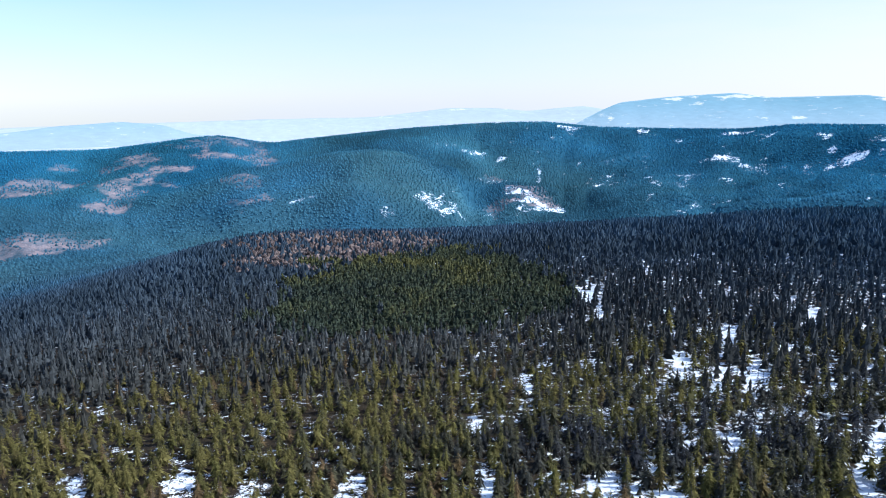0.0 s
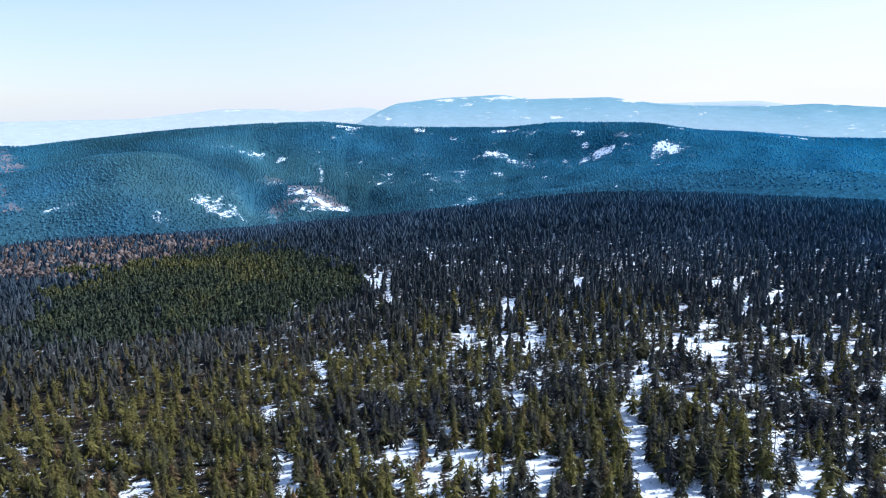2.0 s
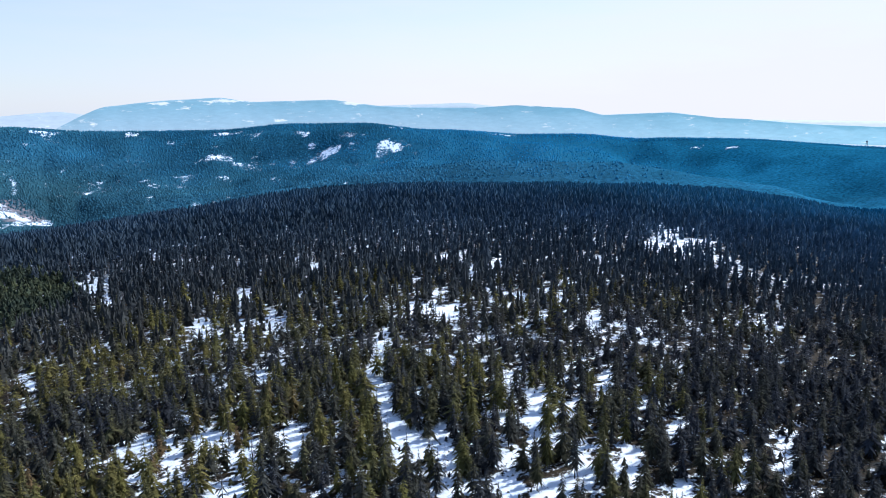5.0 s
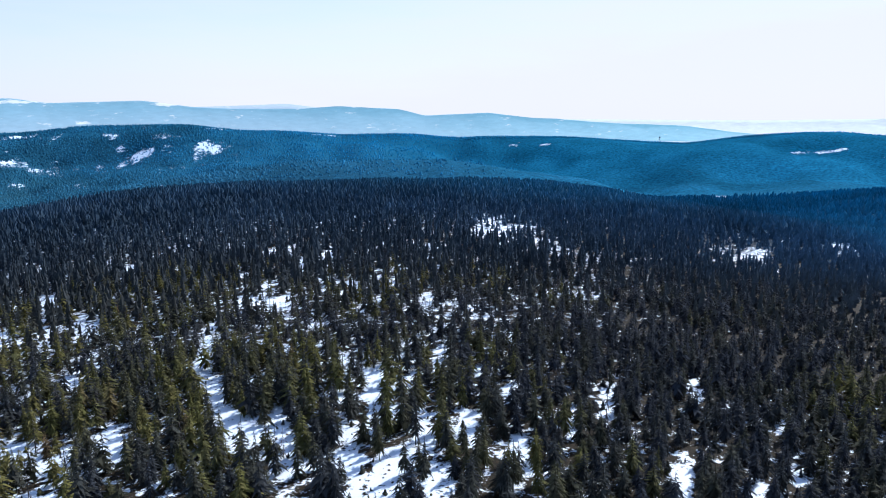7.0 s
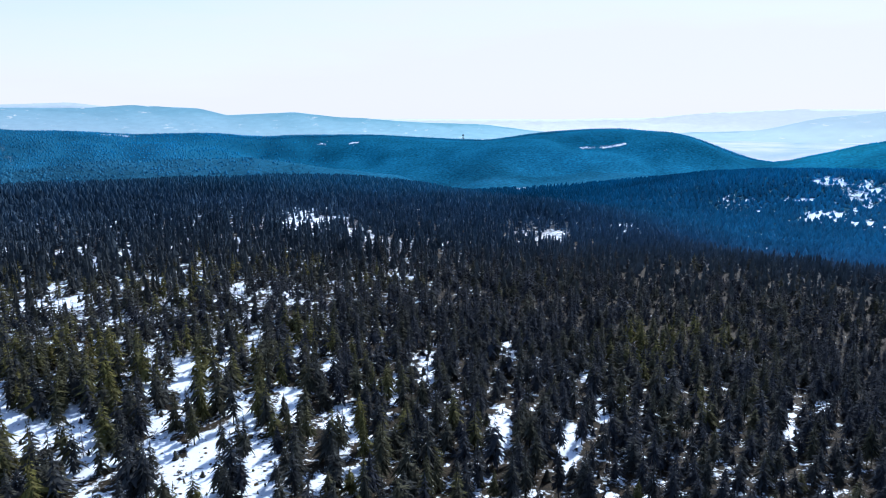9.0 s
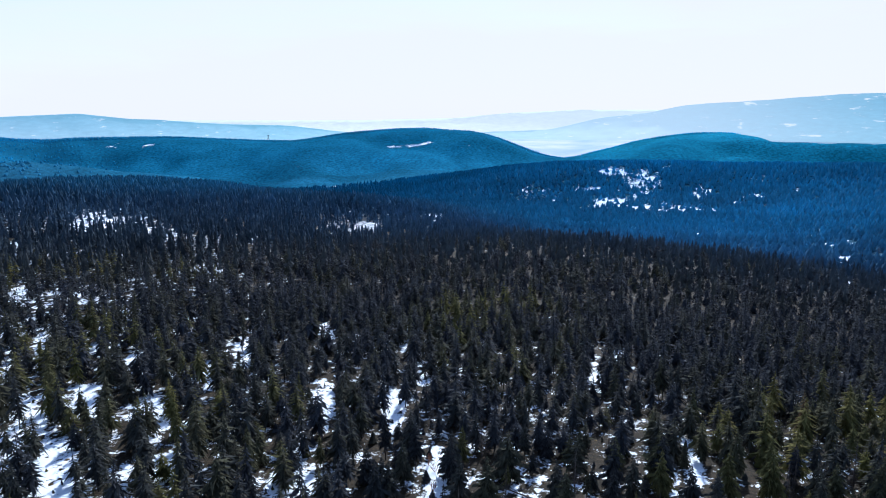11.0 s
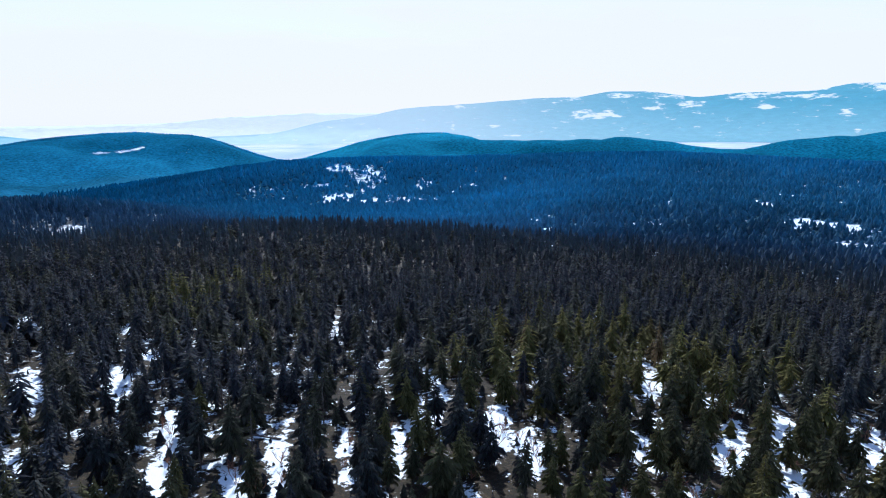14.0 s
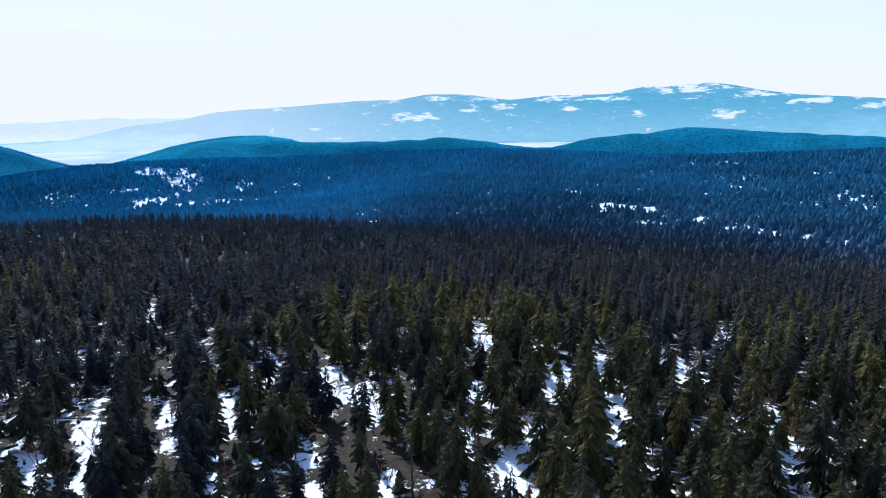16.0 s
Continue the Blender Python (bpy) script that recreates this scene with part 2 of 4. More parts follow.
# ground heights of the near hill and the next ridges, every 15 degrees of bearing from -45 to 165, ring by ring
RINGS = {
    0: (5, 5, 5, 5, 5, 5, 5, 5, 5, 5, 5, 5, 5, 5, 5),
    100: (0, 0, 0, 1, 2, 2, 4, 4, 3, 4, 5, 4, 2, 1, 0),
    200: (-10, -10, -10, -9, -7, -3, -1, -1, -3, -6, -7, -8, -12, -12, -12),
    270: (-22, -20, -19, -17, -12, -7, -5, -4, -8, -9, -13, -17, -20, -20, -20),
    370: (-36, -33, -31, -28, -18, -12, -10, -12, -16, -10, -19, -28, -36, -38, -38),
    480: (-52, -47, -43, -33, -25, -15, -14, -15, -28, -30, -38, -33, -34, -38, -38),
    600: (-72, -64, -46, -37, -27, -12, -12, -16, -29, -45, -44, -27, -38, -42, -42),
    700: (-86, -77, -46, -42, -28, -10, -10, -22, -27, -58, -56, -30, -44, -48, -46),
    850: (-120, -108, -48, -60, -44, -16, -18, -26, -52, -72, -56, -34, -46, -44, -44),
    1000: (-154, -140, -80, -82, -64, -32, -30, -30, -75, -72, -50, -32, -42, -36, -38),
    1150: (-175, -168, -115, -118, -102, -73, -65, -62, -92, -28, -26, -19, -33, -14, -20),
    1350: (-190, -188, -162, -156, -146, -122, -113, -104, -85, -45, -60, -45, -55, -44, -44),
    1600: (-205, -200, -185, -172, -162, -150, -140, -135, -100, -110, -90, -80, -80, -80, -80),
}
# the far side of the valley: bearing and height along its crest
CREST_AWAY = 2650
CREST = (
    (-40, -50), (-31, -49), (-25, -53), (-20.4, -28), (-17.1, -10), (-15.3, -27), (-13.6, -46), (-9.8, -27), (-3.7, 0), (2.9, 20), (7.7, 26), (11.8, 6), (17.7, 2), (22.2, 2),
    (25.5, 21), (32.7, 20), (36, -4), (39.6, -8), (44, -25), (49, -23), (52.7, -41), (55, -36), (61, -38), (66.3, -54), (70.2, -62), (74.5, -32), (77.8, -22), (81, -22),
    (82.7, -34), (83.8, -29), (86.1, -58), (88.6, -106), (91, -135), (94.2, -95), (97, -60), (100.5, -36), (103, -36), (104.8, -58), (107, -94), (112, -110), (160, -90),
)
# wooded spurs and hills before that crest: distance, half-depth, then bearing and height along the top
SPURS = (
    (1500, 260, ((20, -110), (25, -90), (30, -65), (34, -51), (40, -39), (46, -35), (52, -40), (57, -57), (63, -76), (69, -120))),
    (1950, 320, ((-40, -150), (-32, -149), (-26, -152), (-22, -133), (-19, -109), (-16, -78), (-12, -62), (-7, -28), (-3, -40), (2, -90))),
    (2280, 200, ((93, -130), (97, -89), (99.5, -70), (103, -52), (107, -47), (112, -49), (116.5, -42), (119, -52), (121.5, -67), (125, -73), (127, -52), (129, -42), (135, -18), (139, -26), (144, -32), (152, -60))),
)
# mountains on the horizon, bearing and height: a range blue with haze and a paler one behind
RANGE = (
    (-40, -60), (-31.1, -65), (-28, -35), (-23.8, -17), (-20.8, -37), (-18.9, -89), (-15.3, -121), (-10, -200), (7, -200), (10.7, -22), (12.3, 40), (13.4, 79), (15.6, 98), (17.5, 112), (21.6, 127), (23.7, 102), (29.6, 117), (32.9, 78),
    (36, 61), (41.3, 60), (44, 75), (48.4, 51), (50.4, 8), (55.3, 25), (58.5, -10), (62.7, -32), (70, -60), (78, -140), (90, -90), (94, -20), (97.2, 5), (100, 52), (105, 76), (109.8, 107), (113.3, 113), (115.3, 143), (118.4, 139),
    (121.8, 101), (124.8, 122), (129.3, 126), (131.6, 164), (133.9, 166), (136.6, 186), (138, 168), (140.1, 131), (142.2, 105), (147.5, 74), (160, 50),
)
PALE = (
    (-40, -60), (-19.7, -25), (-13.6, -17), (-5.2, -7), (0.3, 47), (4.2, 45), (6.4, 26), (10.7, 57), (12.5, 34), (28, 30), (33, 74), (39.8, 90), (42.4, 62), (50, -3), (59, -24), (66, -28), (76.6, -36), (82.5, -24), (86.7, 5), (92, 26), (97.3, 20), (104, 10), (160, 10),
)
# snowfields of the blue range: bearing, height, half-width in degrees, half-height in metres
RANGE_SNOW = (
    (114.5, 2, 1.7, 26), (118.8, 40, 0.95, 15), (121.4, 60, 1.0, 22), (125.1, 101, 1.4, 18), (129, 96, 2.4, 12), (134.8, 158, 3.0, 36), (137.6, 4, 1.2, 32), (116.2, 116, 1.3, 15), (131.4, 7, 0.6, 16), (103.6, -73, 0.2, 26),
    (108.4, -112, 1.2, 9), (106.6, -59, 0.8, 10), (126.7, 42, 1.2, 10), (17.3, 97, 1.1, 11), (21.6, 109, 2, 12), (12.8, -12, 0.3, 19), (25.7, -5, 0.5, 10), (31.3, 92, 1.0, 10), (18.9, 64, 0.6, 10), (104.2, 55, 0.8, 10), (112.7, 97, 0.8, 12),
    (139.5, 110, 1.5, 14), (143, 70, 1.6, 16), (147, 40, 2, 14),
)


def blur(table, sigma, axis, wrap):
    n = int(3 * sigma) + 1
    k = np.exp(-0.5 * (np.arange(-n, n + 1) / sigma) ** 2)
    k /= k.sum()
    pad = [(0, 0), (0, 0)]
    pad[axis] = (n, n)
    t = np.pad(table, pad, mode="wrap" if wrap else "edge")
    return np.apply_along_axis(lambda v: np.convolve(v, k, "valid"), axis, t)


TABLE_B, TABLE_R = np.arange(-180, 180, 1.0), np.arange(0, 5001, 10.0)


def along(line, bearings):
    """A height for every bearing, from (bearing, height) points."""
    return np.interp(bearings, [p[0] for p in line], [p[1] for p in line])


def land_table():
    cols = np.append(np.arange(-45, 166, 15.0), (180.0, 300.0))
    stack = []
    for away, heights in RINGS.items():
        fall = min(1.0, away / 300)
        h = np.array(heights + (np.mean(heights) - 4 * fall, np.mean(heights) - 8 * fall))
        stack.append(np.interp(TABLE_B, cols, h, period=360))
    crest = np.where((TABLE_B > -60) & (TABLE_B < 170), along(CREST, TABLE_B), -60)
    valley = stack[-1]
    stack += [valley * 0.62 + crest * 0.38 - 4, crest, crest - 45, crest * 0.2 - 120, 0 * crest - 150]
    away = list(RINGS) + [2150, CREST_AWAY, 3000, 3500, 5000]
    stack = np.array(stack)
    table = np.array([np.interp(TABLE_R, away, stack[:, i]) for i in range(len(TABLE_B))])
    soft = blur(blur(table, 3.2, 0, True), 3.2, 1, False)
    sharp = blur(blur(table, 0.7, 0, True), 4.0, 1, False)
    w = np.clip((TABLE_R - 1900) / 500, 0, 1)[None, :]
    return soft * (1 - w) + sharp * w


def spur_table():
    """The spurs alone; far below the ground where there are none."""
    table = np.full((len(TABLE_B), len(TABLE_R)), -400.0)
    for away, deep, line in SPURS:
        inside = (TABLE_B >= line[0][0]) & (TABLE_B <= line[-1][0])
        top = np.where(inside, along(line, TABLE_B), -400.0)
        d = (TABLE_R[None, :] - away) / deep
        table = np.maximum(table, top[:, None] - 95 * (np.sqrt(1 + d * d * 1.4) - 1) - 12 * np.abs(d))
    return blur(table, 0.6, 0, True)


SPUR_LAND = spur_table()
LAND = land_table()


def polar(x, y):
    return np.degrees(np.arctan2(x, y)), np.hypot(x, y)


def looked_up(table, b, r):
    fb, fr = (b + 180) % 360, np.clip(r / 10, 0, 499.99)
    ib, ir = np.floor(fb).astype(int), np.floor(fr).astype(int)
    tb, tr = fb - ib, fr - ir
    ib, jb = ib % 360, (ib + 1) % 360
    return (table[ib, ir] * (1 - tb) + table[jb, ir] * tb) * (1 - tr) + (table[ib, ir + 1] * (1 - tb) + table[jb, ir + 1] * tb) * tr


def land(x, y):
    """Height of the ground."""
    x, y = np.asarray(x, float), np.asarray(y, float)
    b, r = polar(x, y)
    even = np.clip(r / 60, 0, 1) ** 2
    z = looked_up(LAND, b, r) * even + LAND[:, 0].mean() * (1 - even)
    folds = np.clip((r - 1350) / 450, 0, 1) * np.clip((2650 - r) / 300, 0, 1)
    ravines = np.abs(rough(b * 42, r * 0.45, 300, 6, 3) - 0.5)
    z = z + folds * (110 * (rough(x, y, 560, 5, 3) - 0.5) + 120 * (ravines - 0.12)) + 2.2 * (rough(x, y, 45, 3) - 0.5) * np.clip(r / 60, 0, 1)
    spurs = looked_up(SPUR_LAND, b, r) + 40 * (np.abs(rough(x, y, 240, 8, 3) - 0.5) - 0.12) * np.clip((r - 1300) / 200, 0, 1)
    return np.maximum(z, spurs) + 9 * np.log1p(np.exp(-np.abs(z - spurs) / 9))


def at(bearing, away):
    b = np.radians(bearing)
    return away * np.sin(b), away * np.cos(b)


def near_line(x, y, points):
    """Distance to a line of (bearing, distance) points."""
    best = np.full(np.shape(x), 1e9)
    p = [at(*q) for q in points]
    for (ax, ay), (bx, by) in zip(p, p[1:]):
        dx, dy = bx - ax, by - ay
        t = np.clip(((x - ax) * dx + (y - ay) * dy) / (dx * dx + dy * dy), 0, 1)
        best = np.minimum(best, np.hypot(x - ax - t * dx, y - ay - t * dy))
    return best


TRACK = ((34.6, 157), (34.2, 174), (33.1, 190), (32.2, 219), (32.4, 234), (33.2, 266), (34.5, 291), (36, 313))
TRACK_END = ((42.0, 391), (42.4, 439))
# small glades: bearing, distance, width in metres
GLADES_NORTH = (
    (-29.1, 242, 8), (-22, 227, 9), (-16.9, 213, 9), (-8.1, 199, 10), (-12, 208, 6), (3.5, 197, 7), (13.5, 196, 9), (18.9, 195, 9), (16.1, 187, 6), (21.1, 184, 14), (19.6, 158, 10), (25, 186, 7), (2.5, 261, 8), (6.7, 306, 8),
    (19.1, 330, 10), (24.4, 326, 9), (22.3, 376, 8), (27.9, 437, 8), (11.5, 492, 10), (12.5, 442, 8), (21.6, 321, 8), (38, 172, 8), (37.8, 149, 6), (43.5, 152, 5), (45.7, 183, 6), (49.8, 162, 5), (46, 199, 5), (53.3, 165, 6),
    (57.2, 189, 5), (43.3, 214, 6), (51.4, 222, 5), (50.3, 299, 6), (40.5, 410, 7), (43.1, 156, 6), (46.3, 135, 5), (50.9, 134, 5), (50.7, 120, 4.5), (57.5, 146, 4.5), (55.4, 116, 4.5), (58.3, 120, 5), (38, 132, 5),
)
GLADES_EAST = (
    (70.8, 143, 4.5), (68.9, 119, 4.5), (66.9, 111, 4), (76.7, 141, 3.5), (79.4, 157, 3), (65, 188, 4), (71.5, 205, 3), (78.2, 196, 2.5), (93.5, 170, 3), (95.3, 181, 3), (80.2, 112, 3.5), (78.5, 92, 3.5), (87.8, 95, 3),
    (86.5, 84, 2.5), (93.5, 95, 2.5), (97.8, 93, 3.5), (96.2, 78, 2.5), (99.8, 79, 2), (101.4, 120, 2.5), (78.9, 165, 3), (62, 164, 3), (106.4, 101, 4.5), (109.2, 96, 4.5), (99.8, 107, 3), (84.2, 92, 3),
)
GLADES_SOUTH = (
    (121.5, 71, 5), (122.3, 84, 3.6), (118.5, 102, 5), (125, 107, 4), (128.6, 113, 4), (129.8, 96, 4), (135, 120, 6.5), (141.6, 94, 9), (143.6, 93, 12), (143.6, 80, 10), (145.6, 117, 5), (148, 100, 8), (116.9, 79, 2.9), (110.5, 68, 2.5),
    (118.8, 134, 4), (120.7, 176, 3), (138, 159, 4), (103.7, 77, 2),
)
# larger openings: bearing, distance, half-width across and along the line of sight, how open
CLEARINGS = (
    (36.4, 309, 9, 16, 1.0), (38.3, 297, 12, 11, 1.0), (36.5, 164, 6, 12, 0.8), (56.4, 515, 28, 36, 0.75), (57.7, 470, 22, 26, 0.7), (60.4, 453, 22, 22, 0.5), (54.9, 572, 22, 24, 0.6), (65, 429, 28, 24, 0.5), (75, 498, 24, 40, 0.95), (72.8, 530, 34, 40, 0.6),
    (11.8, 480, 10, 30, 0.8), (81.3, 624, 16, 40, 0.6),
)
VALLEY_CLEARINGS = (
    (-0.3, 1640, 60, 60, 0.86), (1.2, 1728, 30, 40, 0.6), (3.8, 2100, 70, 40, 0.6), (5.5, 1944, 30, 60, 0.8), (7.6, 1812, 28, 60, 0.9), (9.1, 1824, 22, 50, 0.95), (7.5, 2156, 16, 90, 0.85), (6.5, 1864, 40, 120, 0.6), (-10.9, 1632, 34, 16, 0.9), (-4.5, 1524, 22, 30, 0.7),
    (16, 1860, 34, 40, 0.75), (20.8, 2336, 60, 60, 0.62), (22.9, 2304, 60, 50, 0.55), (24.6, 1988, 80, 60, 0.45), (22, 2144, 90, 40, 0.45), (12, 2156, 80, 50, 0.45), (29.5, 2284, 26, 50, 0.9), (28, 2316, 80, 90, 0.4), (34, 2308, 26, 60, 0.6), (27, 2228, 40, 80, 0.5),
    (15, 2296, 120, 70, 0.35), (2, 2316, 140, 40, 0.5), (72.5, 1344, 22, 50, 0.8), (76, 1320, 40, 60, 0.45), (82.2, 659, 22, 50, 0.6),
)
CREST_CLEARINGS = (
    (24.8, 2540, 95, 22, 1.0), (21.3, 2568, 60, 14, 0.9), (15.5, 2596, 55, 22, 1.0), (10, 2610, 70, 18, 0.9), (27.5, 2504, 30, 60, 0.8), (34.8, 2532, 50, 22, 0.85), (39.2, 2410, 55, 18, 0.9), (42.7, 2608, 50, 22, 0.9), (59.8, 2476, 30, 50, 0.85), (57.4, 2504, 24, 50, 0.7),
    (79.2, 2344, 110, 40, 0.92), (82.6, 2284, 70, 30, 0.92), (31, 2400, 40, 80, 0.45),
)
SLOPE_CLEARINGS = (
    (94.4, 1104, 40, 30, 0.75), (96.9, 1062, 26, 60, 0.8), (94.3, 947, 26, 60, 0.8), (89.4, 1011, 50, 60, 0.6), (88, 785, 60, 90, 0.55), (98.9, 878, 36, 60, 0.75), (101.2, 978, 22, 70, 0.75), (104.7, 1067, 36, 24, 0.55), (126.1, 676, 12, 40, 0.9), (127.7, 775, 50, 24, 0.7),
    (129.8, 559, 40, 34, 0.75), (132.6, 559, 34, 34, 0.7), (133, 488, 16, 30, 0.65), (138.2, 900, 40, 60, 0.7), (139.6, 834, 30, 70, 0.7), (137.1, 1074, 50, 24, 0.6), (146, 728, 50, 100, 0.75), (150, 808, 60, 110, 0.6), (112, 529, 40, 60, 0.3),
)
# bare and rust-coloured patches of the far slopes
RUST = (
    (6.2, 1850, 55, 130, 0.9), (4.7, 1780, 35, 70, 0.6), (-14.6, 1656, 80, 34, 1.0), (-24.6, 2084, 50, 150, 1.0), (-23.0, 2196, 80, 80, 1.0), (-20.6, 2296, 80, 40, 1.0), (-29.5, 2208, 160, 70, 1.0), (-31, 1600, 110, 40, 1.0), (-25, 1900, 40, 70, 1.0), (-17.4, 2408, 70, 40, 1.0),
    (-13.6, 2304, 34, 140, 1.0), (-15.6, 1836, 40, 70, 0.8), (-24, 2416, 80, 60, 0.9), (-17, 2596, 150, 60, 0.7), (-27, 2440, 60, 40, 0.9), (3, 2580, 50, 40, 0.6), (14, 2340, 60, 40, 0.4), (3.6, 2108, 40, 40, 0.6),
)
FAR_TRACK = ((130, 568), (133, 557), (135.6, 531), (138.5, 491), (140.6, 482), (148, 466))


def opening(x, y, clearings, wobble, seed):
    b, r = polar(x, y)
    total = np.zeros(np.shape(x))
    n = rough(x, y, wobble, seed, 3)
    for cb, cr, across, along, amount in clearings:
        d = ((((b - cb + 180) % 360) - 180) * np.pi / 180 * r / across) ** 2 + ((r - cr) / along) ** 2
        total = np.maximum(total, amount * np.clip(2.2 * (1.15 - d) - 7.0 * (n - 0.47), 0, 1) * np.clip(3 * (1.7 - d), 0, 1))
    return total


def glades(x, y, places, seed):
    return opening(x, y, [(b, 0.955 * r - 3, 0.5 * w, 0.06 * r + 5, 0.93) for b, r, w in places], 9, seed)


def open_ground(x, y):
    """How open the woods are, 0 to 1."""
    b, r = polar(x, y)
    gaps = rough(x, y, 10, 7, 3)
    sparse = np.interp(b, (-30, -10, 12, 26, 50, 64, 75, 160), (0.55, 0.46, 0.58, 0.9, 0.95, 0.55, 0.2, 0.2)) * np.interp(r, (120, 220, 330, 480, 600), (1.0, 0.85, 0.85, 0.7, 0.2))
    o = np.clip((gaps - 0.59) * 9, 0, 1) * sparse
    o = np.maximum(o, np.clip(3.2 - near_line(x, y, TRACK) + 3 * (rough(x, y, 12, 9) - 0.5), 0, 1))
    o = np.maximum(o, np.clip(3.2 - near_line(x, y, TRACK_END) + 4 * (rough(x, y, 14, 9) - 0.5), 0, 1))
    o = np.maximum(o, 0.95 * np.clip(15 - near_line(x, y, FAR_TRACK) + 44 * (rough(x, y, 25, 13) - 0.52), 0, 1) * np.clip(9 * (rough(x, y, 16, 15, 2) - 0.33), 0, 1))
    for k, places in enumerate((GLADES_NORTH, GLADES_EAST, GLADES_SOUTH)):
        o = np.maximum(o, glades(x, y, places, 14 + k))
    o = np.maximum(o, opening(x, y, CLEARINGS, 14, 11))
    o = np.maximum(o, np.clip((rough(x, y, 15, 51, 2) - 0.61) * 14, 0, 0.95) * (b > 88) * (r > brow(b) + 30) * (r < 1050) * np.clip(3 * rough(x, y, 120, 52, 2) - 0.8, 0, 1))
    around = opening(x, y, [(cb, cr, 2.3 * a, 1.9 * l, n) for cb, cr, a, l, n in SLOPE_CLEARINGS], 38, 19)
    o = np.maximum(o, 0.95 * around * np.clip((rough(x, y, 11, 53, 2) - 0.58) * 14, 0, 1))
    for k, places in enumerate((VALLEY_CLEARINGS, [(cb, cr, a, 0.65 * l, n) for cb, cr, a, l, n in CREST_CLEARINGS], SLOPE_CLEARINGS)):
        o = np.maximum(o, opening(x, y, places, 38, 17 + k))
    return o


def flecks(x, y):
    """Small scattered gaps in the woods of the main slope across the valley."""
    b, r = polar(x, y)
    n = rough(x, y, 22, 41, 2) * 0.58 + rough(x, y, 150, 42, 2) * 0.42
    return np.clip((n - 0.575) * 8, 0, 1) * np.clip((b + 2) / 6, 0, 1) * np.clip((44 - b) / 10, 0, 1) * (r > 1250)


def plantation(x, y):
    """The dense young stand."""
    b, r = polar(x, y)
    edge = 2.0 * (rough(x, y, 45, 21, 3) - 0.5)
    return (((b + 1.5) / 11.5) ** 2 + ((r - 505) / 155) ** 2 + edge + 1.1 * (rough(x, y, 9, 22, 2) - 0.5)) < 1


def leafless(x, y):
    """Bare beeches and dying spruce among the woods."""
    b, r = polar(x, y)
    main = (((b + 8.5) / 8.5) ** 2 + ((r - 790) / 190) ** 2 + 1.6 * (rough(x, y, 50, 23, 4) - 0.5)) < 1
    return main | (opening(x, y, RUST, 90, 27) > 0.3 + 0.5 * rough(x, y, 30, 28))


def brow(b):
    """Where the near hill ends and the next slopes begin."""
    return np.interp(b, (-45, 60, 66, 80, 88, 100, 112, 160), (600, 600, 620, 620, 450, 430, 390, 390))


def haze_blue(x, y):
    """How much blue haze is painted into the woods, by distance and bearing: 0 on the near hill, 1 on the hills beyond
    the valley.
    """
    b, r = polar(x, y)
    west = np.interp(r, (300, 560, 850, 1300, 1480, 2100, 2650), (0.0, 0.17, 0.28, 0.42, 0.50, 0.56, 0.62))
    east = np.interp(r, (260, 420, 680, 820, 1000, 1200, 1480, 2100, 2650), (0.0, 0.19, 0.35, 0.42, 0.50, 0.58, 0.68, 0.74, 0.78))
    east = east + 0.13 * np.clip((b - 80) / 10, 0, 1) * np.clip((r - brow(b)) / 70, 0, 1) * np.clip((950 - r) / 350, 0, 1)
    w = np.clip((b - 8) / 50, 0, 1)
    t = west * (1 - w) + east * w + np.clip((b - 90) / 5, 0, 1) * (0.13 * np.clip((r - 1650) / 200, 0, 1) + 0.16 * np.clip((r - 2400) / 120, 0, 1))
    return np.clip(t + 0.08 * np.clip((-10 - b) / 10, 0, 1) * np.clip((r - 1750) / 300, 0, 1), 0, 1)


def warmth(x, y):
    """Takes blue out of the painted haze towards the north and west; the haze stays bluer towards the sun."""
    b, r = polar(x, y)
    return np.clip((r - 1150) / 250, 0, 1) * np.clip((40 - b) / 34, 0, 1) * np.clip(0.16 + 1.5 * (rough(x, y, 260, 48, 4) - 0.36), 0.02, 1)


def fold_tones(x, y):
    """Lighter and darker areas at random, painted in place of sunlit and shaded folds: 0 dark to 1 light."""
    return np.clip(0.5 + 1.5 * (rough(x, y, 330, 44, 4) - 0.5) + 0.7 * (rough(x, y, 60, 46, 2) - 0.5), 0, 1)


# ---- ground ----
def mesh_object(name, verts, faces, mat, attributes=(), parent=None, smooth=False):
    me = bpy.data.meshes.new(name)
    verts, faces = np.asarray(verts, np.float32), np.asarray(faces, np.int32)
    me.vertices.add(len(verts))
    me.vertices.foreach_set("co", verts.ravel())
    k = faces.shape[1]
    me.loops.add(faces.size)
    me.loops.foreach_set("vertex_index", faces.ravel())
    me.polygons.add(len(faces))
    me.polygons.foreach_set("loop_start", np.arange(0, faces.size, k, dtype=np.int32))
    me.polygons.foreach_set("use_smooth", np.full(len(faces), smooth))
    for key, values in attributes:
        me.attributes.new(key, "FLOAT", "POINT").data.foreach_set("value", np.asarray(values, np.float32))
    me.update(calc_edges=True)
    me.materials.append(mat)
    ob = new(name, me)
    if parent is not None:
        ob.parent = parent
    return ob


def grid_faces(rows, cols, closed):
    i = np.arange(rows - 1)[:, None] * cols
    j = np.arange(cols if closed else cols - 1)[None, :]
    k = (j + 1) % cols
    return np.stack([i + j, i + cols + j, i + cols + k, i + k], -1).reshape(-1, 4)


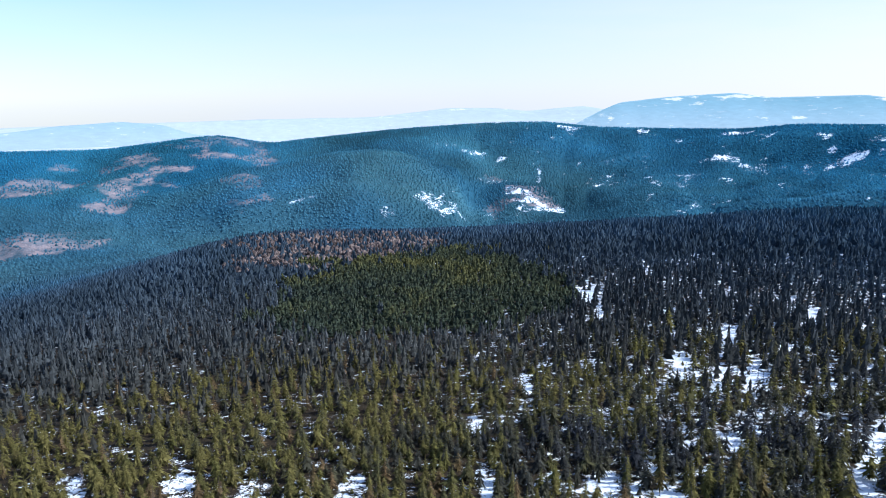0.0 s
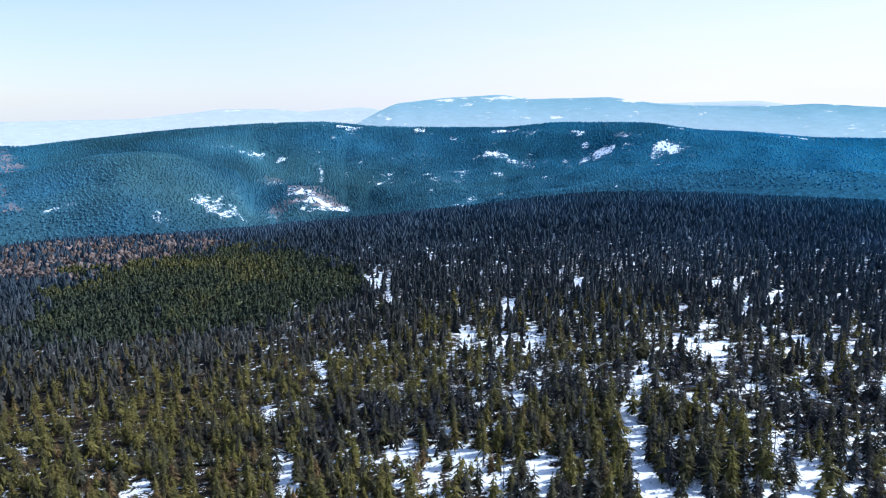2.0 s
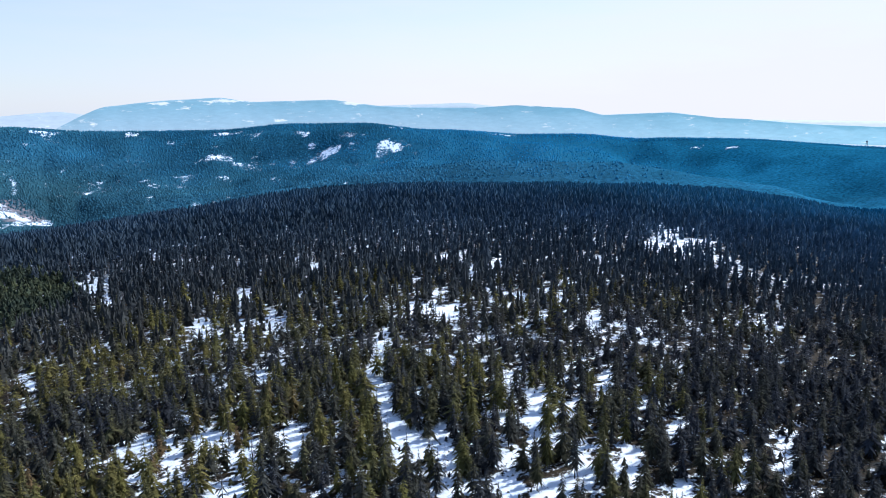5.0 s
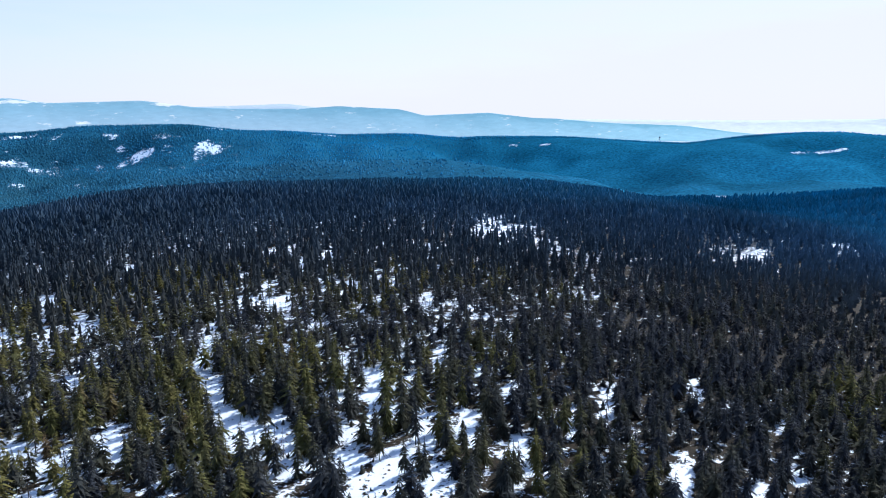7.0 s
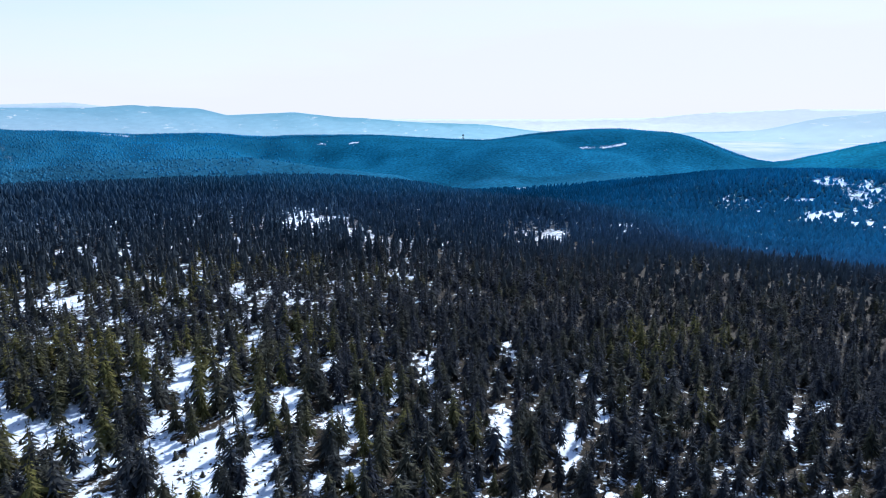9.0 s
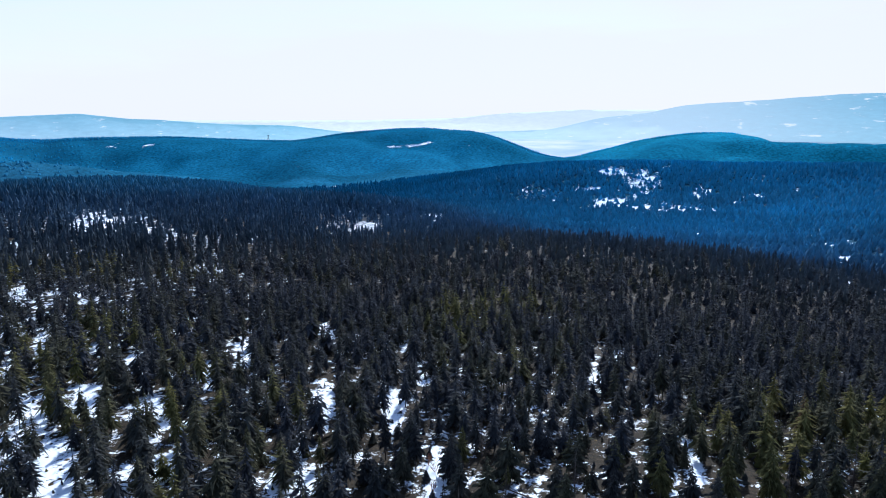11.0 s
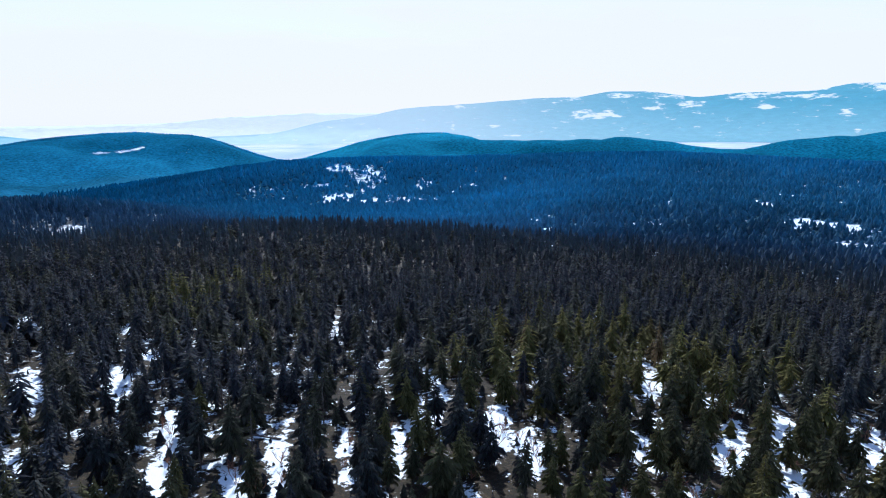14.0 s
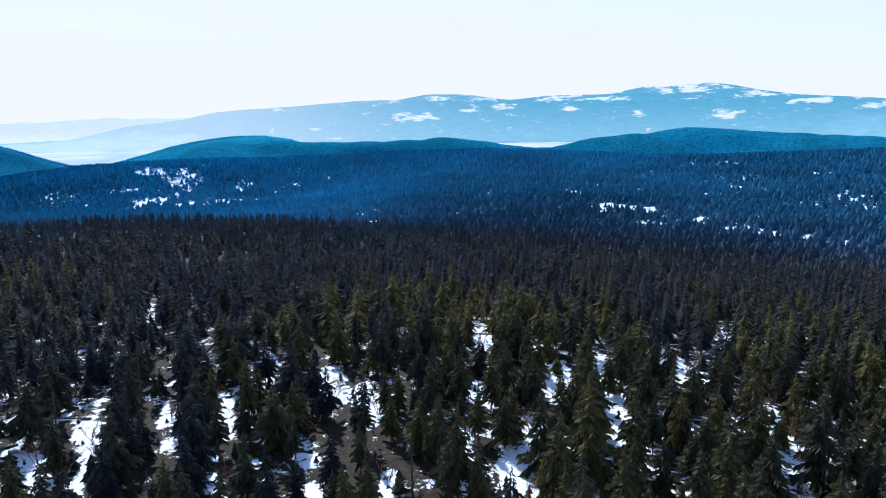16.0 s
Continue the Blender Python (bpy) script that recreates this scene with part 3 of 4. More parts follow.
def build_ground():
    bearings = np.concatenate([np.arange(-42, 158, 0.5), np.arange(160, 318, 4.0)])
    away = np.concatenate([[0.005, 0.8, 1.6, 2.4, 3.2, 4.2, 5.2, 6.4], np.geomspace(8, 620, 150), np.geomspace(636, 3000, 90), np.geomspace(3060, 4900, 16)])
    b, r = np.meshgrid(bearings, away)
    x, y = at(b, r)
    y = y - 6 * np.clip(1 - r / 40, 0, 1)
    z = land(x, y)
    o = open_ground(x, y)
    base = 0.41 - 0.15 * np.clip((16 - np.where(b < -60, 60, b)) / 18, 0, 1) - (0.05 * np.clip((b - 50) / 15, 0, 1) + 0.03 * np.clip((b - 84) / 10, 0, 1)) * np.clip((r - 40) / 60, 0.25, 1)
    near = base - 0.03 * np.clip((r - 370) / 130, 0, 1) + 0.33 * o
    near = near - 0.13 * np.clip((b - 62) / 12, 0, 1) * np.clip((r - 185) / 60, 0, 1) - 0.12 * np.clip((b - 80) / 6, 0, 1) * np.clip((120 - b) / 6, 0, 1) * np.clip((100 - r) / 20, 0, 1) + 0.03 * np.clip((b - 72) / 10, 0, 1) * np.clip((165 - r) / 50, 0, 1)
    across = -0.42 + np.where(r < 1300, 1.28, np.where(r > 2280, 1.2, 0.98)) * o + np.where(r < 1300, 0.9, 0.35) * (rough(x, y, 20, 43, 3) - 0.5)
    w = np.clip((r - brow(b)) / 60, 0, 1)
    snow = near * (1 - w) + across * w
    snow = snow + 0.68 * flecks(x, y) + 0.1 * (r > 1250) * np.clip((b + 2) / 6, 0, 1) * np.clip((44 - b) / 10, 0, 1)
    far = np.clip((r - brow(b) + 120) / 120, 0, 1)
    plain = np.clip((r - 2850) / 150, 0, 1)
    brown = 1.2 * opening(x, y, [(cb, cr, 1.5 * a, 1.5 * l, n) for cb, cr, a, l, n in RUST], 90, 27) - 0.55
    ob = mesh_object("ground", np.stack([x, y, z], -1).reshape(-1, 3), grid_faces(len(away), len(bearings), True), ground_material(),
                     [("snow", snow.ravel()), ("plain", plain.ravel()), ("brown", brown.ravel()), ("far", far.ravel()), ("tone", haze_blue(x, y).ravel()), ("shade", fold_tones(x, y).ravel()), ("warm", warmth(x, y).ravel())], smooth=True)
    return tagged(ob, "wooded upland with patches of old snow and brown litter", "ground", kind="structure")


ground = build_ground()


def build_range(name, heights, away, mat, label, seed, jag, snowfields):
    b = np.arange(-42, 162, 0.16)
    crest = along(heights, b)
    k = np.hanning(11) / np.hanning(11).sum()
    crest = np.convolve(np.pad(crest, 5, mode="edge"), k, "valid")
    crest = crest + jag * (rough(b * 40, 0 * b, 160, seed, 4) - 0.5)
    verts, snow = [], []
    for s in np.linspace(0, 1, 34 if len(snowfields) else 10):
        x, y = at(b, away - 330 * (1 - s) ** 1.3)
        z = -190 + (crest + 190) * s ** 0.9 + 14 * (rough(x, y, 120, seed + 3) - 0.5) * (s < 0.99)
        cover = np.clip((z - 60) / 400, 0, 0.25) * (len(snowfields) > 0)
        for sb, sz, wide, tall in snowfields:
            d = ((b - sb) / wide) ** 2 + ((z - sz) / tall) ** 2
            cover = np.maximum(cover, np.clip(1.0 - 0.6 * d, 0, 0.85))
        if len(snowfields):
            caps = np.clip(1 - (crest - z) / 30, 0, 1) * np.clip((b - 107) / 6, 0, 1) * np.clip(2.4 * rough(b * 40, 0 * b, 90, seed + 7, 3) - 0.75, 0, 1)
            cover = np.maximum(cover, 0.9 * caps)
        verts.append(np.stack([x, y, z], -1))
        snow.append(cover)
    x, y = at(b, away + 60)
    verts.append(np.stack([x, y, 0 * b - 190], -1))
    snow.append(0 * b)
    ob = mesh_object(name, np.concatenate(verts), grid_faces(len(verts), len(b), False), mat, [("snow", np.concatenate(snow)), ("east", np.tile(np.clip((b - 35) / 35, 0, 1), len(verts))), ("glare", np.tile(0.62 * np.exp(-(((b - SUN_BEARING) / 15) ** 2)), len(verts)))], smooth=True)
    return tagged(ob, label, "mountains", kind="structure")


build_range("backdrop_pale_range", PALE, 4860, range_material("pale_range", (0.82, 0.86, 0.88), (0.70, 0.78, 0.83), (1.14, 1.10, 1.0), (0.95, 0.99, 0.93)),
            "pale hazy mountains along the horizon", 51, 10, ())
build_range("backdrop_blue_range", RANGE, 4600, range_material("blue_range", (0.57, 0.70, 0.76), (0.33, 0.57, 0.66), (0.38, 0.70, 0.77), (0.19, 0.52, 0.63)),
            "mountains blue with haze, with snowfields near their tops", 61, 14, RANGE_SNOW)


# ---- trees ----
def spruce_shape(seed, whorls, branches, fine, trunk_sides, bare=0.10, spread=0.17, slim=1.0):
    """A spruce of height 1, foot at 0: (crown verts, crown triangles, trunk verts, trunk triangles)."""
    rnd = random.Random(seed)
    v, f = [], []

    def tri(*p):
        f.append((len(v), len(v) + 1, len(v) + 2))
        v.extend(p)

    for w in range(whorls):
        s = w / (whorls - 1)
        h = bare + (0.97 - bare) * s ** 0.92
        reach = 1.12 * spread * (1 - s) ** 0.84 * min(1.0, 0.74 + 1.5 * s) * rnd.uniform(0.7, 1.15) + 0.016
        if w == 0:
            reach *= 0.8
        n = max(3, round(branches * (1 - 0.5 * s)))
        turn = rnd.uniform(0, 6.28)
        for k in range(n):
            a = turn + 6.283 * (k + rnd.uniform(-0.3, 0.3)) / n
            l = reach * (rnd.uniform(0.45, 1.1) if rnd.random() < 0.8 else rnd.uniform(1.1, 1.45))
            droop = l * rnd.uniform(0.15, 0.8) * (1.15 - 0.8 * s)
            wide = (l * rnd.uniform(0.34, 0.55) + 0.008) * slim
            ca, sa = math.cos(a), math.sin(a)
            z0 = h + rnd.uniform(-0.022, 0.022)

            def place(along, side, drop):
                return (ca * along - sa * side, sa * along + ca * side, z0 + 0.02 * (1 - s) - drop)

            tip = place(l, 0, droop)
            tri(place(l * 0.14, wide * 0.5, -0.012), place(l * 0.14, -wide * 0.5, -0.012), tip)
            twigs = ((0.22, 0.62, 1.0), (0.22, 0.62, -1.0), (0.45, 0.84, 0.8), (0.45, 0.84, -0.8), (0.66, 0.97, 0.5), (0.66, 0.97, -0.5)) if fine else ((0.30, 0.80, 1.0 if k % 2 else -1.0),)
            for start, end, side in twigs:
                out = side * wide * rnd.uniform(0.9, 1.5)
                tri(place(l * (start - 0.16), 0, droop * start * 0.6 - 0.006), place(l * (start + 0.20), 0, droop * start * 0.8 - 0.004), place(l * end, out, droop * end + rnd.uniform(0.004, 0.022)))
    for k in range(3):
        a = k * 2.1
        tri((0.008 * math.cos(a), 0.008 * math.sin(a), 0.94), (0.008 * math.cos(a + 2.1), 0.008 * math.sin(a + 2.1), 0.94), (0, 0, 1.0))
    tv, tf = [], []
    lean = rnd.uniform(-0.01, 0.01)
    for i, (h, rad) in enumerate(((-0.04, 0.016), (0.35, 0.011), (0.95, 0.003))):
        for k in range(trunk_sides):
            a = 6.283 * k / trunk_sides
            tv.append((rad * math.cos(a) + lean * i, rad * math.sin(a), h))
    for i in range(2):
        for k in range(trunk_sides):
            p, q = i * trunk_sides + k, i * trunk_sides + (k + 1) % trunk_sides
            tf += [(p, q, q + trunk_sides), (p, q + trunk_sides, p + trunk_sides)]
    return [np.array(t) for t in (v, f, tv, tf)]


def cone_shape(seed, tiers, sides, spread=0.2):
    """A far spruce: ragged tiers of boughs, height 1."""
    rnd = random.Random(seed)
    v, f = [], []
    for t in range(tiers):
        low, top = 0.02 + 0.9 * t / tiers, min(1.0, 0.02 + 0.9 * t / tiers + 1.35 / tiers)
        if t == tiers - 1:
            top = 1.0
        reach = spread * (1 - 0.82 * t / tiers)
        turn = rnd.uniform(0, 6.28)
        i = len(v)
        v.append((0, 0, top))
        for k in range(sides):
            a = turn + 6.283 * (k + rnd.uniform(-0.25, 0.25)) / sides
            l = reach * rnd.uniform(0.4, 1.45)
            v.append((l * math.cos(a), l * math.sin(a), low + rnd.uniform(-0.04, 0.04)))
        f += [(i, i + 1 + k, i + 1 + (k + 1) % sides) for k in range(sides)]
    return np.array(v), np.array(f)


def scatter(first, last, spacing, from_bearing, to_bearing, seed):
    """Jittered places between two distances and bearings."""
    rng = np.random.default_rng(seed)
    g = np.arange(-last, last, spacing)
    x, y = np.meshgrid(g, g)
    x = (x + rng.uniform(-0.46, 0.46, x.shape) * spacing).ravel()
    y = (y + rng.uniform(-0.46, 0.46, y.shape) * spacing).ravel()
    b, r = polar(x, y)
    keep = (r > first) & (r < last) & (b > from_bearing) & (b < to_bearing)
    return x[keep], y[keep], rng


def joined(name, shapes, x, y, height, tint, rng, mat, label, category, girth=1.0, shade=None, smooth=False):
    """Many trees of a far wood in one mesh."""
    verts, faces, tints, shades, warms, count = [], [], [], [], [], 0
    warm = warmth(x, y)
    shade = np.full(len(x), 0.5) if shade is None else shade
    which = rng.integers(0, len(shapes), len(x))
    turn = rng.uniform(0, 6.283, len(x))
    z = land(x, y) - 0.15
    wide = height * girth * rng.uniform(0.8, 1.25, len(x)) * np.clip(7.5 / np.maximum(height, 1), 0.85, 1.25)
    for k, (v, f) in enumerate(shapes):
        i = np.nonzero(which == k)[0]
        if not len(i):
            continue
        c, s = np.cos(turn[i])[:, None], np.sin(turn[i])[:, None]
        vx = x[i][:, None] + wide[i][:, None] * (v[None, :, 0] * c - v[None, :, 1] * s)
        vy = y[i][:, None] + wide[i][:, None] * (v[None, :, 0] * s + v[None, :, 1] * c)
        vz = z[i][:, None] + height[i][:, None] * v[None, :, 2]
        verts.append(np.stack([vx, vy, vz], -1).reshape(-1, 3))
        faces.append((f[None] + (count + np.arange(len(i))[:, None, None] * len(v))).reshape(-1, 3))
        tints.append(np.repeat(tint[i], len(v)))
        shades.append(np.repeat(shade[i], len(v)))
        warms.append(np.repeat(warm[i], len(v)))
        count += len(i) * len(v)
    ob = mesh_object(name, np.concatenate(verts), np.concatenate(faces), mat, [("tint", np.concatenate(tints)), ("shade", np.concatenate(shades)), ("warm", np.concatenate(warms))], smooth=smooth)
    return tagged(ob, label, category, kind="stuff")


def tones(x, y, rng):
    b, r = polar(x, y)
    # bearing terms put front and side light, and backlit darkness, into the tint
    t = 0.45 * rng.random(len(x)) + 0.55 * rough(x, y, 50, 31, 2) - 0.15 * np.clip((b - 40) / 30, 0, 1) + 0.07 * np.clip((52 - b) / 15, 0, 1) + 0.10 * np.clip((b - 92) / 16, 0, 1) * np.clip((260 - r) / 110, 0, 1)
    return np.clip((t - 0.5) * 1.7 + 0.34 + (0.30 * np.clip((20 - b) / 24, 0, 1) + 0.38 * np.clip((3 - b) / 12, 0, 1) + 0.42 * np.clip((b - 104) / 18, 0, 1) * np.clip((260 - r) / 120, 0, 1) * np.clip(6 * (rough(x, y, 11, 38, 2) - 0.44), 0, 1)) * np.clip((360 - r) / 110, 0, 1), 0, 0.8 + 0.2 * (rng.random(len(x)) < 0.12))


def both(shape):
    v, f, tv, tf = shape
    return np.concatenate([v, tv]), np.concatenate([f, tf + len(v)])


# the nearest spruces, each a thing of its own
NEAR = (74, 150, 50, 112)
tree_meshes = []
for k in range(12):
    v, f, tv, tf = spruce_shape(100 + k, 22, 9, True, 6, slim=0.46, bare=(0.13, 0.20, 0.26, 0.11, 0.17, 0.30)[k % 6], spread=(0.25, 0.26, 0.20, 0.30, 0.24, 0.18)[k % 6])
    pair = []
    for nm, vv, ff, mm in (("crown", v, f, mat_spruce if k < 6 else mat_sunlit_olive), ("trunk", tv, tf, mat_bark)):
        o = mesh_object(nm, vv, ff, mm)
        pair.append(o.data)
        bpy.data.objects.remove(o)
    tree_meshes.append(pair)


def spruce(kind, x, y, z, height, girth, turn, label):
    tree = new("spruce_tree")
    tree.matrix_world = Matrix.LocRotScale((x, y, z), Euler((0, 0, turn)), (height * girth, height * girth, height))
    for nm, me in zip(("crown", "trunk"), tree_meshes[kind]):
        o = new(nm, me)
        o.parent = tree
    return tagged(tree, label, "tree", "spruces of the nearest wood")


def spruce_heights(x, y, rng):
    b, r = polar(x, y)
    tall = 0.88 + (0.22 * np.clip((b - 4) / 20, 0, 1) - 0.18 * np.clip((b - 55) / 30, 0, 1)) * np.clip((560 - r) / 200, 0.2, 1)
    return tall * (4.6 + 6.2 * rng.random(len(x)) ** 0.8) * (0.76 + 0.48 * rough(x, y, 40, 33, 2))


def place_near_spruces():
    b0, b1, r0, r1 = NEAR
    x, y, rng = scatter(r0, r1, 4.45, b0, b1, 1)
    keep = rng.random(len(x)) > 0.96 * open_ground(x, y)
    x, y = x[keep], y[keep]
    z, h = land(x, y) - 0.1, 0.95 * spruce_heights(x, y, rng)
    for i in range(len(x)):
        olive = rng.random() < (math.degrees(math.atan2(x[i], y[i])) - 106) / 18
        colour = "olive green" if olive else "dark green"
        label = f"tall {colour} spruce standing in old snow" if h[i] > 11 else f"{colour} spruce standing in old snow" if h[i] > 7.5 else f"small {colour} spruce standing in old snow"
        spruce(i % 6 + 6 * olive, x[i], y[i], z[i], h[i], rng.uniform(0.78, 1.05), rng.uniform(0, 6.28), label)


place_near_spruces()


def place_woods():
    airy_shapes = [both(spruce_shape(250 + k, 16, 9, False, 4, slim=0.62, bare=(0.12, 0.18, 0.24, 0.10, 0.16, 0.28)[k], spread=(0.27, 0.30, 0.24, 0.33, 0.28, 0.23)[k])) for k in range(6)]
    near_shapes = [both(spruce_shape(200 + k, 11, 9, False, 3, slim=0.8, spread=(0.28, 0.31, 0.25, 0.33, 0.29, 0.24)[k])) for k in range(6)]
    open_shapes = [both(spruce_shape(280 + k, 9, 7, False, 3, slim=0.95, spread=(0.28, 0.31, 0.26, 0.33, 0.29)[k])) for k in range(5)]
    mid_shapes = [cone_shape(300 + k, 5, 5, (0.27, 0.30, 0.33, 0.26, 0.34)[k]) for k in range(5)]
    slope_shapes = [cone_shape(450 + k, 1, 5, (0.27, 0.31, 0.29)[k]) for k in range(3)]
    far_shapes = [cone_shape(400 + k, 2, 5, (0.26, 0.31, 0.28, 0.24)[k]) for k in range(4)]
    blue_shapes = [cone_shape(500 + k, 1, 4, 0.30) for k in range(3)]

    x, y, rng = scatter(50, 235, 4.3, -38, 154, 2)
    b, r = polar(x, y)
    keep = (rng.random(len(x)) > 0.97 * open_ground(x, y)) & ~((b > NEAR[0]) & (b < NEAR[1]) & (r > NEAR[2]) & (r < NEAR[3])) & ((r > 140) | (b > 30))
    inner = (b > 42) & (r < 165)
    for k, shapes, label in ((keep & inner, airy_shapes, "dark green spruces standing in broken snow"), (keep & ~inner, near_shapes, "green spruces standing in broken snow")):
        joined("near_spruce_wood", shapes, x[k], y[k], spruce_heights(x[k], y[k], rng), tones(x[k], y[k], rng), rng, mat_forest, label, "spruce wood")

    # the same wood under and behind the drone
    x, y, rng = scatter(9, 125, 6.5, -180, 180, 14)
    b, r = polar(x, y)
    k = ((r < 50) | (b < -38) | (b > 154)) & (rng.random(len(x)) > 0.97 * open_ground(x, y))
    joined("near_spruce_wood", near_shapes, x[k], y[k], spruce_heights(x[k], y[k], rng), tones(x[k], y[k], rng), rng, mat_forest, "dark green spruces standing in old snow", "spruce wood")

    x, y, rng = scatter(235, 620, 5.1, -38, 152, 3)
    stand = plantation(x, y)
    b, r = polar(x, y)
    keep = (rng.random(len(x)) > 0.97 * open_ground(x, y)) & ~stand & (r < brow(b) + 60 * (rng.random(len(x)) - 0.5))
    x, y, r = x[keep], y[keep], r[keep]
    close = r < 330 + 60 * (rough(x, y, 40, 37) - 0.5) + 140 * (rng.random(len(x)) - 0.5)
    joined("spruce_wood", open_shapes, x[close], y[close], spruce_heights(x[close], y[close], rng), tones(x[close], y[close], rng), rng, mat_forest, "green spruces with snow between them", "spruce wood")
    x, y = x[~close], y[~close]
    joined("spruce_wood", mid_shapes, x, y, spruce_heights(x, y, rng), haze_blue(x, y), rng, mat_woods, "dark green spruces with snow between them", "spruce wood", 0.85, shade=np.clip(0.6 * fold_tones(x, y) + (0.5 + 0.4 * np.clip((8 - polar(x, y)[0]) / 12, 0, 1)) * rng.random(len(x)) - 0.05 + 0.25 * np.clip((polar(x, y)[0] - 62) / 14, 0, 1), 0, 1.4))

    x, y, rng = scatter(330, 720, 4.0, -24, 18, 4)
    keep = plantation(x, y)
    x, y = x[keep], y[keep]
    joined("young_spruce_stand", mid_shapes, x, y, rng.uniform(3.6, 6.2, len(x)), np.clip(0.35 * rng.random(len(x)) + 1.2 * rough(x, y, 45, 35, 3) - 0.55 + 0.5 * np.clip((polar(x, y)[1] - 470) / 140, 0, 1), 0, 1), rng, mat_young, "dense stand of young yellow-green spruces", "spruce wood", 1.2)

    x, y, rng = scatter(385, 1330, 4.7, -38, 154, 5)
    b, r = polar(x, y)
    across = b + 16 * (rng.random(len(x)) - 0.5) > 84
    keep = (r > brow(b) + 60 * (rng.random(len(x)) - 0.5)) & ~plantation(x, y) & (rng.random(len(x)) < 0.68 + 0.32 * np.clip((b - 74) / 20, 0, 1))
    x, y, b, r, across = x[keep], y[keep], b[keep], r[keep], across[keep]
    bare, keep = leafless(x, y) & (rng.random(len(x)) < 0.75), rng.random(len(x)) > np.where(across, 0.9, 0.97) * open_ground(x, y)
    # lighter towards the sun: the glow of haze painted into each tree
    shade = np.clip(0.75 * fold_tones(x, y) + 0.4 * rng.random(len(x)) - 0.08 + np.clip((b - 74) / 22, 0, 1) * (0.3 + 0.4 * np.clip((120 - b) / 14, 0, 1)), 0, 1.8)
    size = 0.95 - 0.21 * np.clip((b - 74) / 20, 0, 1)
    distant = r > 740 + 120 * (rng.random(len(x)) - 0.5)
    for side, shapes, label in ((~across & ~distant, far_shapes, "dark spruces covering the near ridges"), (~across & distant, slope_shapes, "dark spruces covering the backs of the ridges"),
                                (across & ~distant, far_shapes, "dark spruces tinted blue-green by haze beyond a dip"), (across & distant, slope_shapes, "dark spruces tinted blue-green by haze on the slope across a dip")):
        k = keep & ~bare & side
        joined("ridge_spruce_wood", shapes, x[k], y[k], spruce_heights(x[k], y[k], rng) * size[k], haze_blue(x[k], y[k]), rng, mat_woods, label, "spruce wood", 1.35, shade=shade[k])
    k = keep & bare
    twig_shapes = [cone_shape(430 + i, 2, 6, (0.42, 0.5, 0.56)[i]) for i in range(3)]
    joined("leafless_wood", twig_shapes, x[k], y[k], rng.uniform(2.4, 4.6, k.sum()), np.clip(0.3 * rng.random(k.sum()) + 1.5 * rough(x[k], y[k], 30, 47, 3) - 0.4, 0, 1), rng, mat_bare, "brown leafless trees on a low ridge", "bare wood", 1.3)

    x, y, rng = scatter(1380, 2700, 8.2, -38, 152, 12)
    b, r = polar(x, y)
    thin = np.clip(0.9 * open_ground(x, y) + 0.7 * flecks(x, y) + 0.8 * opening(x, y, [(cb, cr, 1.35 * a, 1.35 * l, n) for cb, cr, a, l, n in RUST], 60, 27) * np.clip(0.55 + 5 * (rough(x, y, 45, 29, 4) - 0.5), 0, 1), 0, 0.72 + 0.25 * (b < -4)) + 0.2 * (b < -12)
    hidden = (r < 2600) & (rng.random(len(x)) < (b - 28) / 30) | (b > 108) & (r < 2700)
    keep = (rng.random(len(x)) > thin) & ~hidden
    for k, label in ((keep & (b < 46), "spruces tinted blue-green by haze covering the slopes across the valley"), (keep & (b >= 46) & (b < 91), "woods blue with haze on the rounded hills across the valley"), (keep & (b >= 91), "woods pale blue with haze on the hills beyond")):
        joined("valley_spruce_wood", blue_shapes, x[k], y[k], rng.uniform(3.2, 5.4, k.sum()), haze_blue(x[k], y[k]), rng, mat_woods, label, "spruce wood", 2.3, shade=np.clip(0.3 - 0.24 * np.clip((44 - b[k]) / 20, 0, 1) + 0.75 * fold_tones(x[k], y[k]) + 0.2 * rng.random(k.sum()), 0, 1), smooth=True)

    # grey and brown dead trees among the green
    x, y, rng = scatter(110, 560, 17.0, -38, 150, 10)
    k = (rng.random(len(x)) < np.interp(polar(x, y)[0], (0, 50, 70), (0.5, 0.25, 0.05))) & ~plantation(x, y)
    joined("dead_trees", [both(spruce_shape(640 + i, 8, 6, False, 3, spread=0.2, slim=0.3)) for i in range(4)], x[k], y[k], spruce_heights(x[k], y[k], rng) * 1.05, rng.random(k.sum()), rng, mat_dead, "grey-brown dead trees among the spruces", "dead trees")

    # young growth and heath in the openings
    x, y, rng = scatter(50, 330, 3.3, -36, 154, 8)
    o = open_ground(x, y)
    b, r = polar(x, y)
    k = rng.random(len(x)) < np.where(o > 0.25, 0.32, 0) + (b > 68) * np.where(r < 175, 0.3, 0.45 * (o < 0.25))
    joined("spruce_saplings", [cone_shape(600 + i, 4, 7, 0.3) for i in range(4)], x[k], y[k], (0.7 + 2.3 * rng.random(k.sum()) ** 1.6) * np.where((r[k] > 175) & (b[k] > 68), 1.5, 1.0), tones(x[k], y[k], rng), rng, mat_forest, "spruce saplings growing through the snow", "saplings")
    x, y, rng = scatter(50, 300, 1.7, -36, 154, 9)
    o = open_ground(x, y)
    k = (rough(x, y, 7, 45, 2) > 0.5) & (rng.random(len(x)) < 0.22 + 0.3 * o)
    joined("heath", [cone_shape(620 + i, 1, 5, 1.3) for i in range(4)], x[k], y[k], rng.uniform(0.12, 0.42, k.sum()), rng.random(k.sum()), rng, mat_heath, "brown heath and dry grass between the trees", "heath")


place_woods()


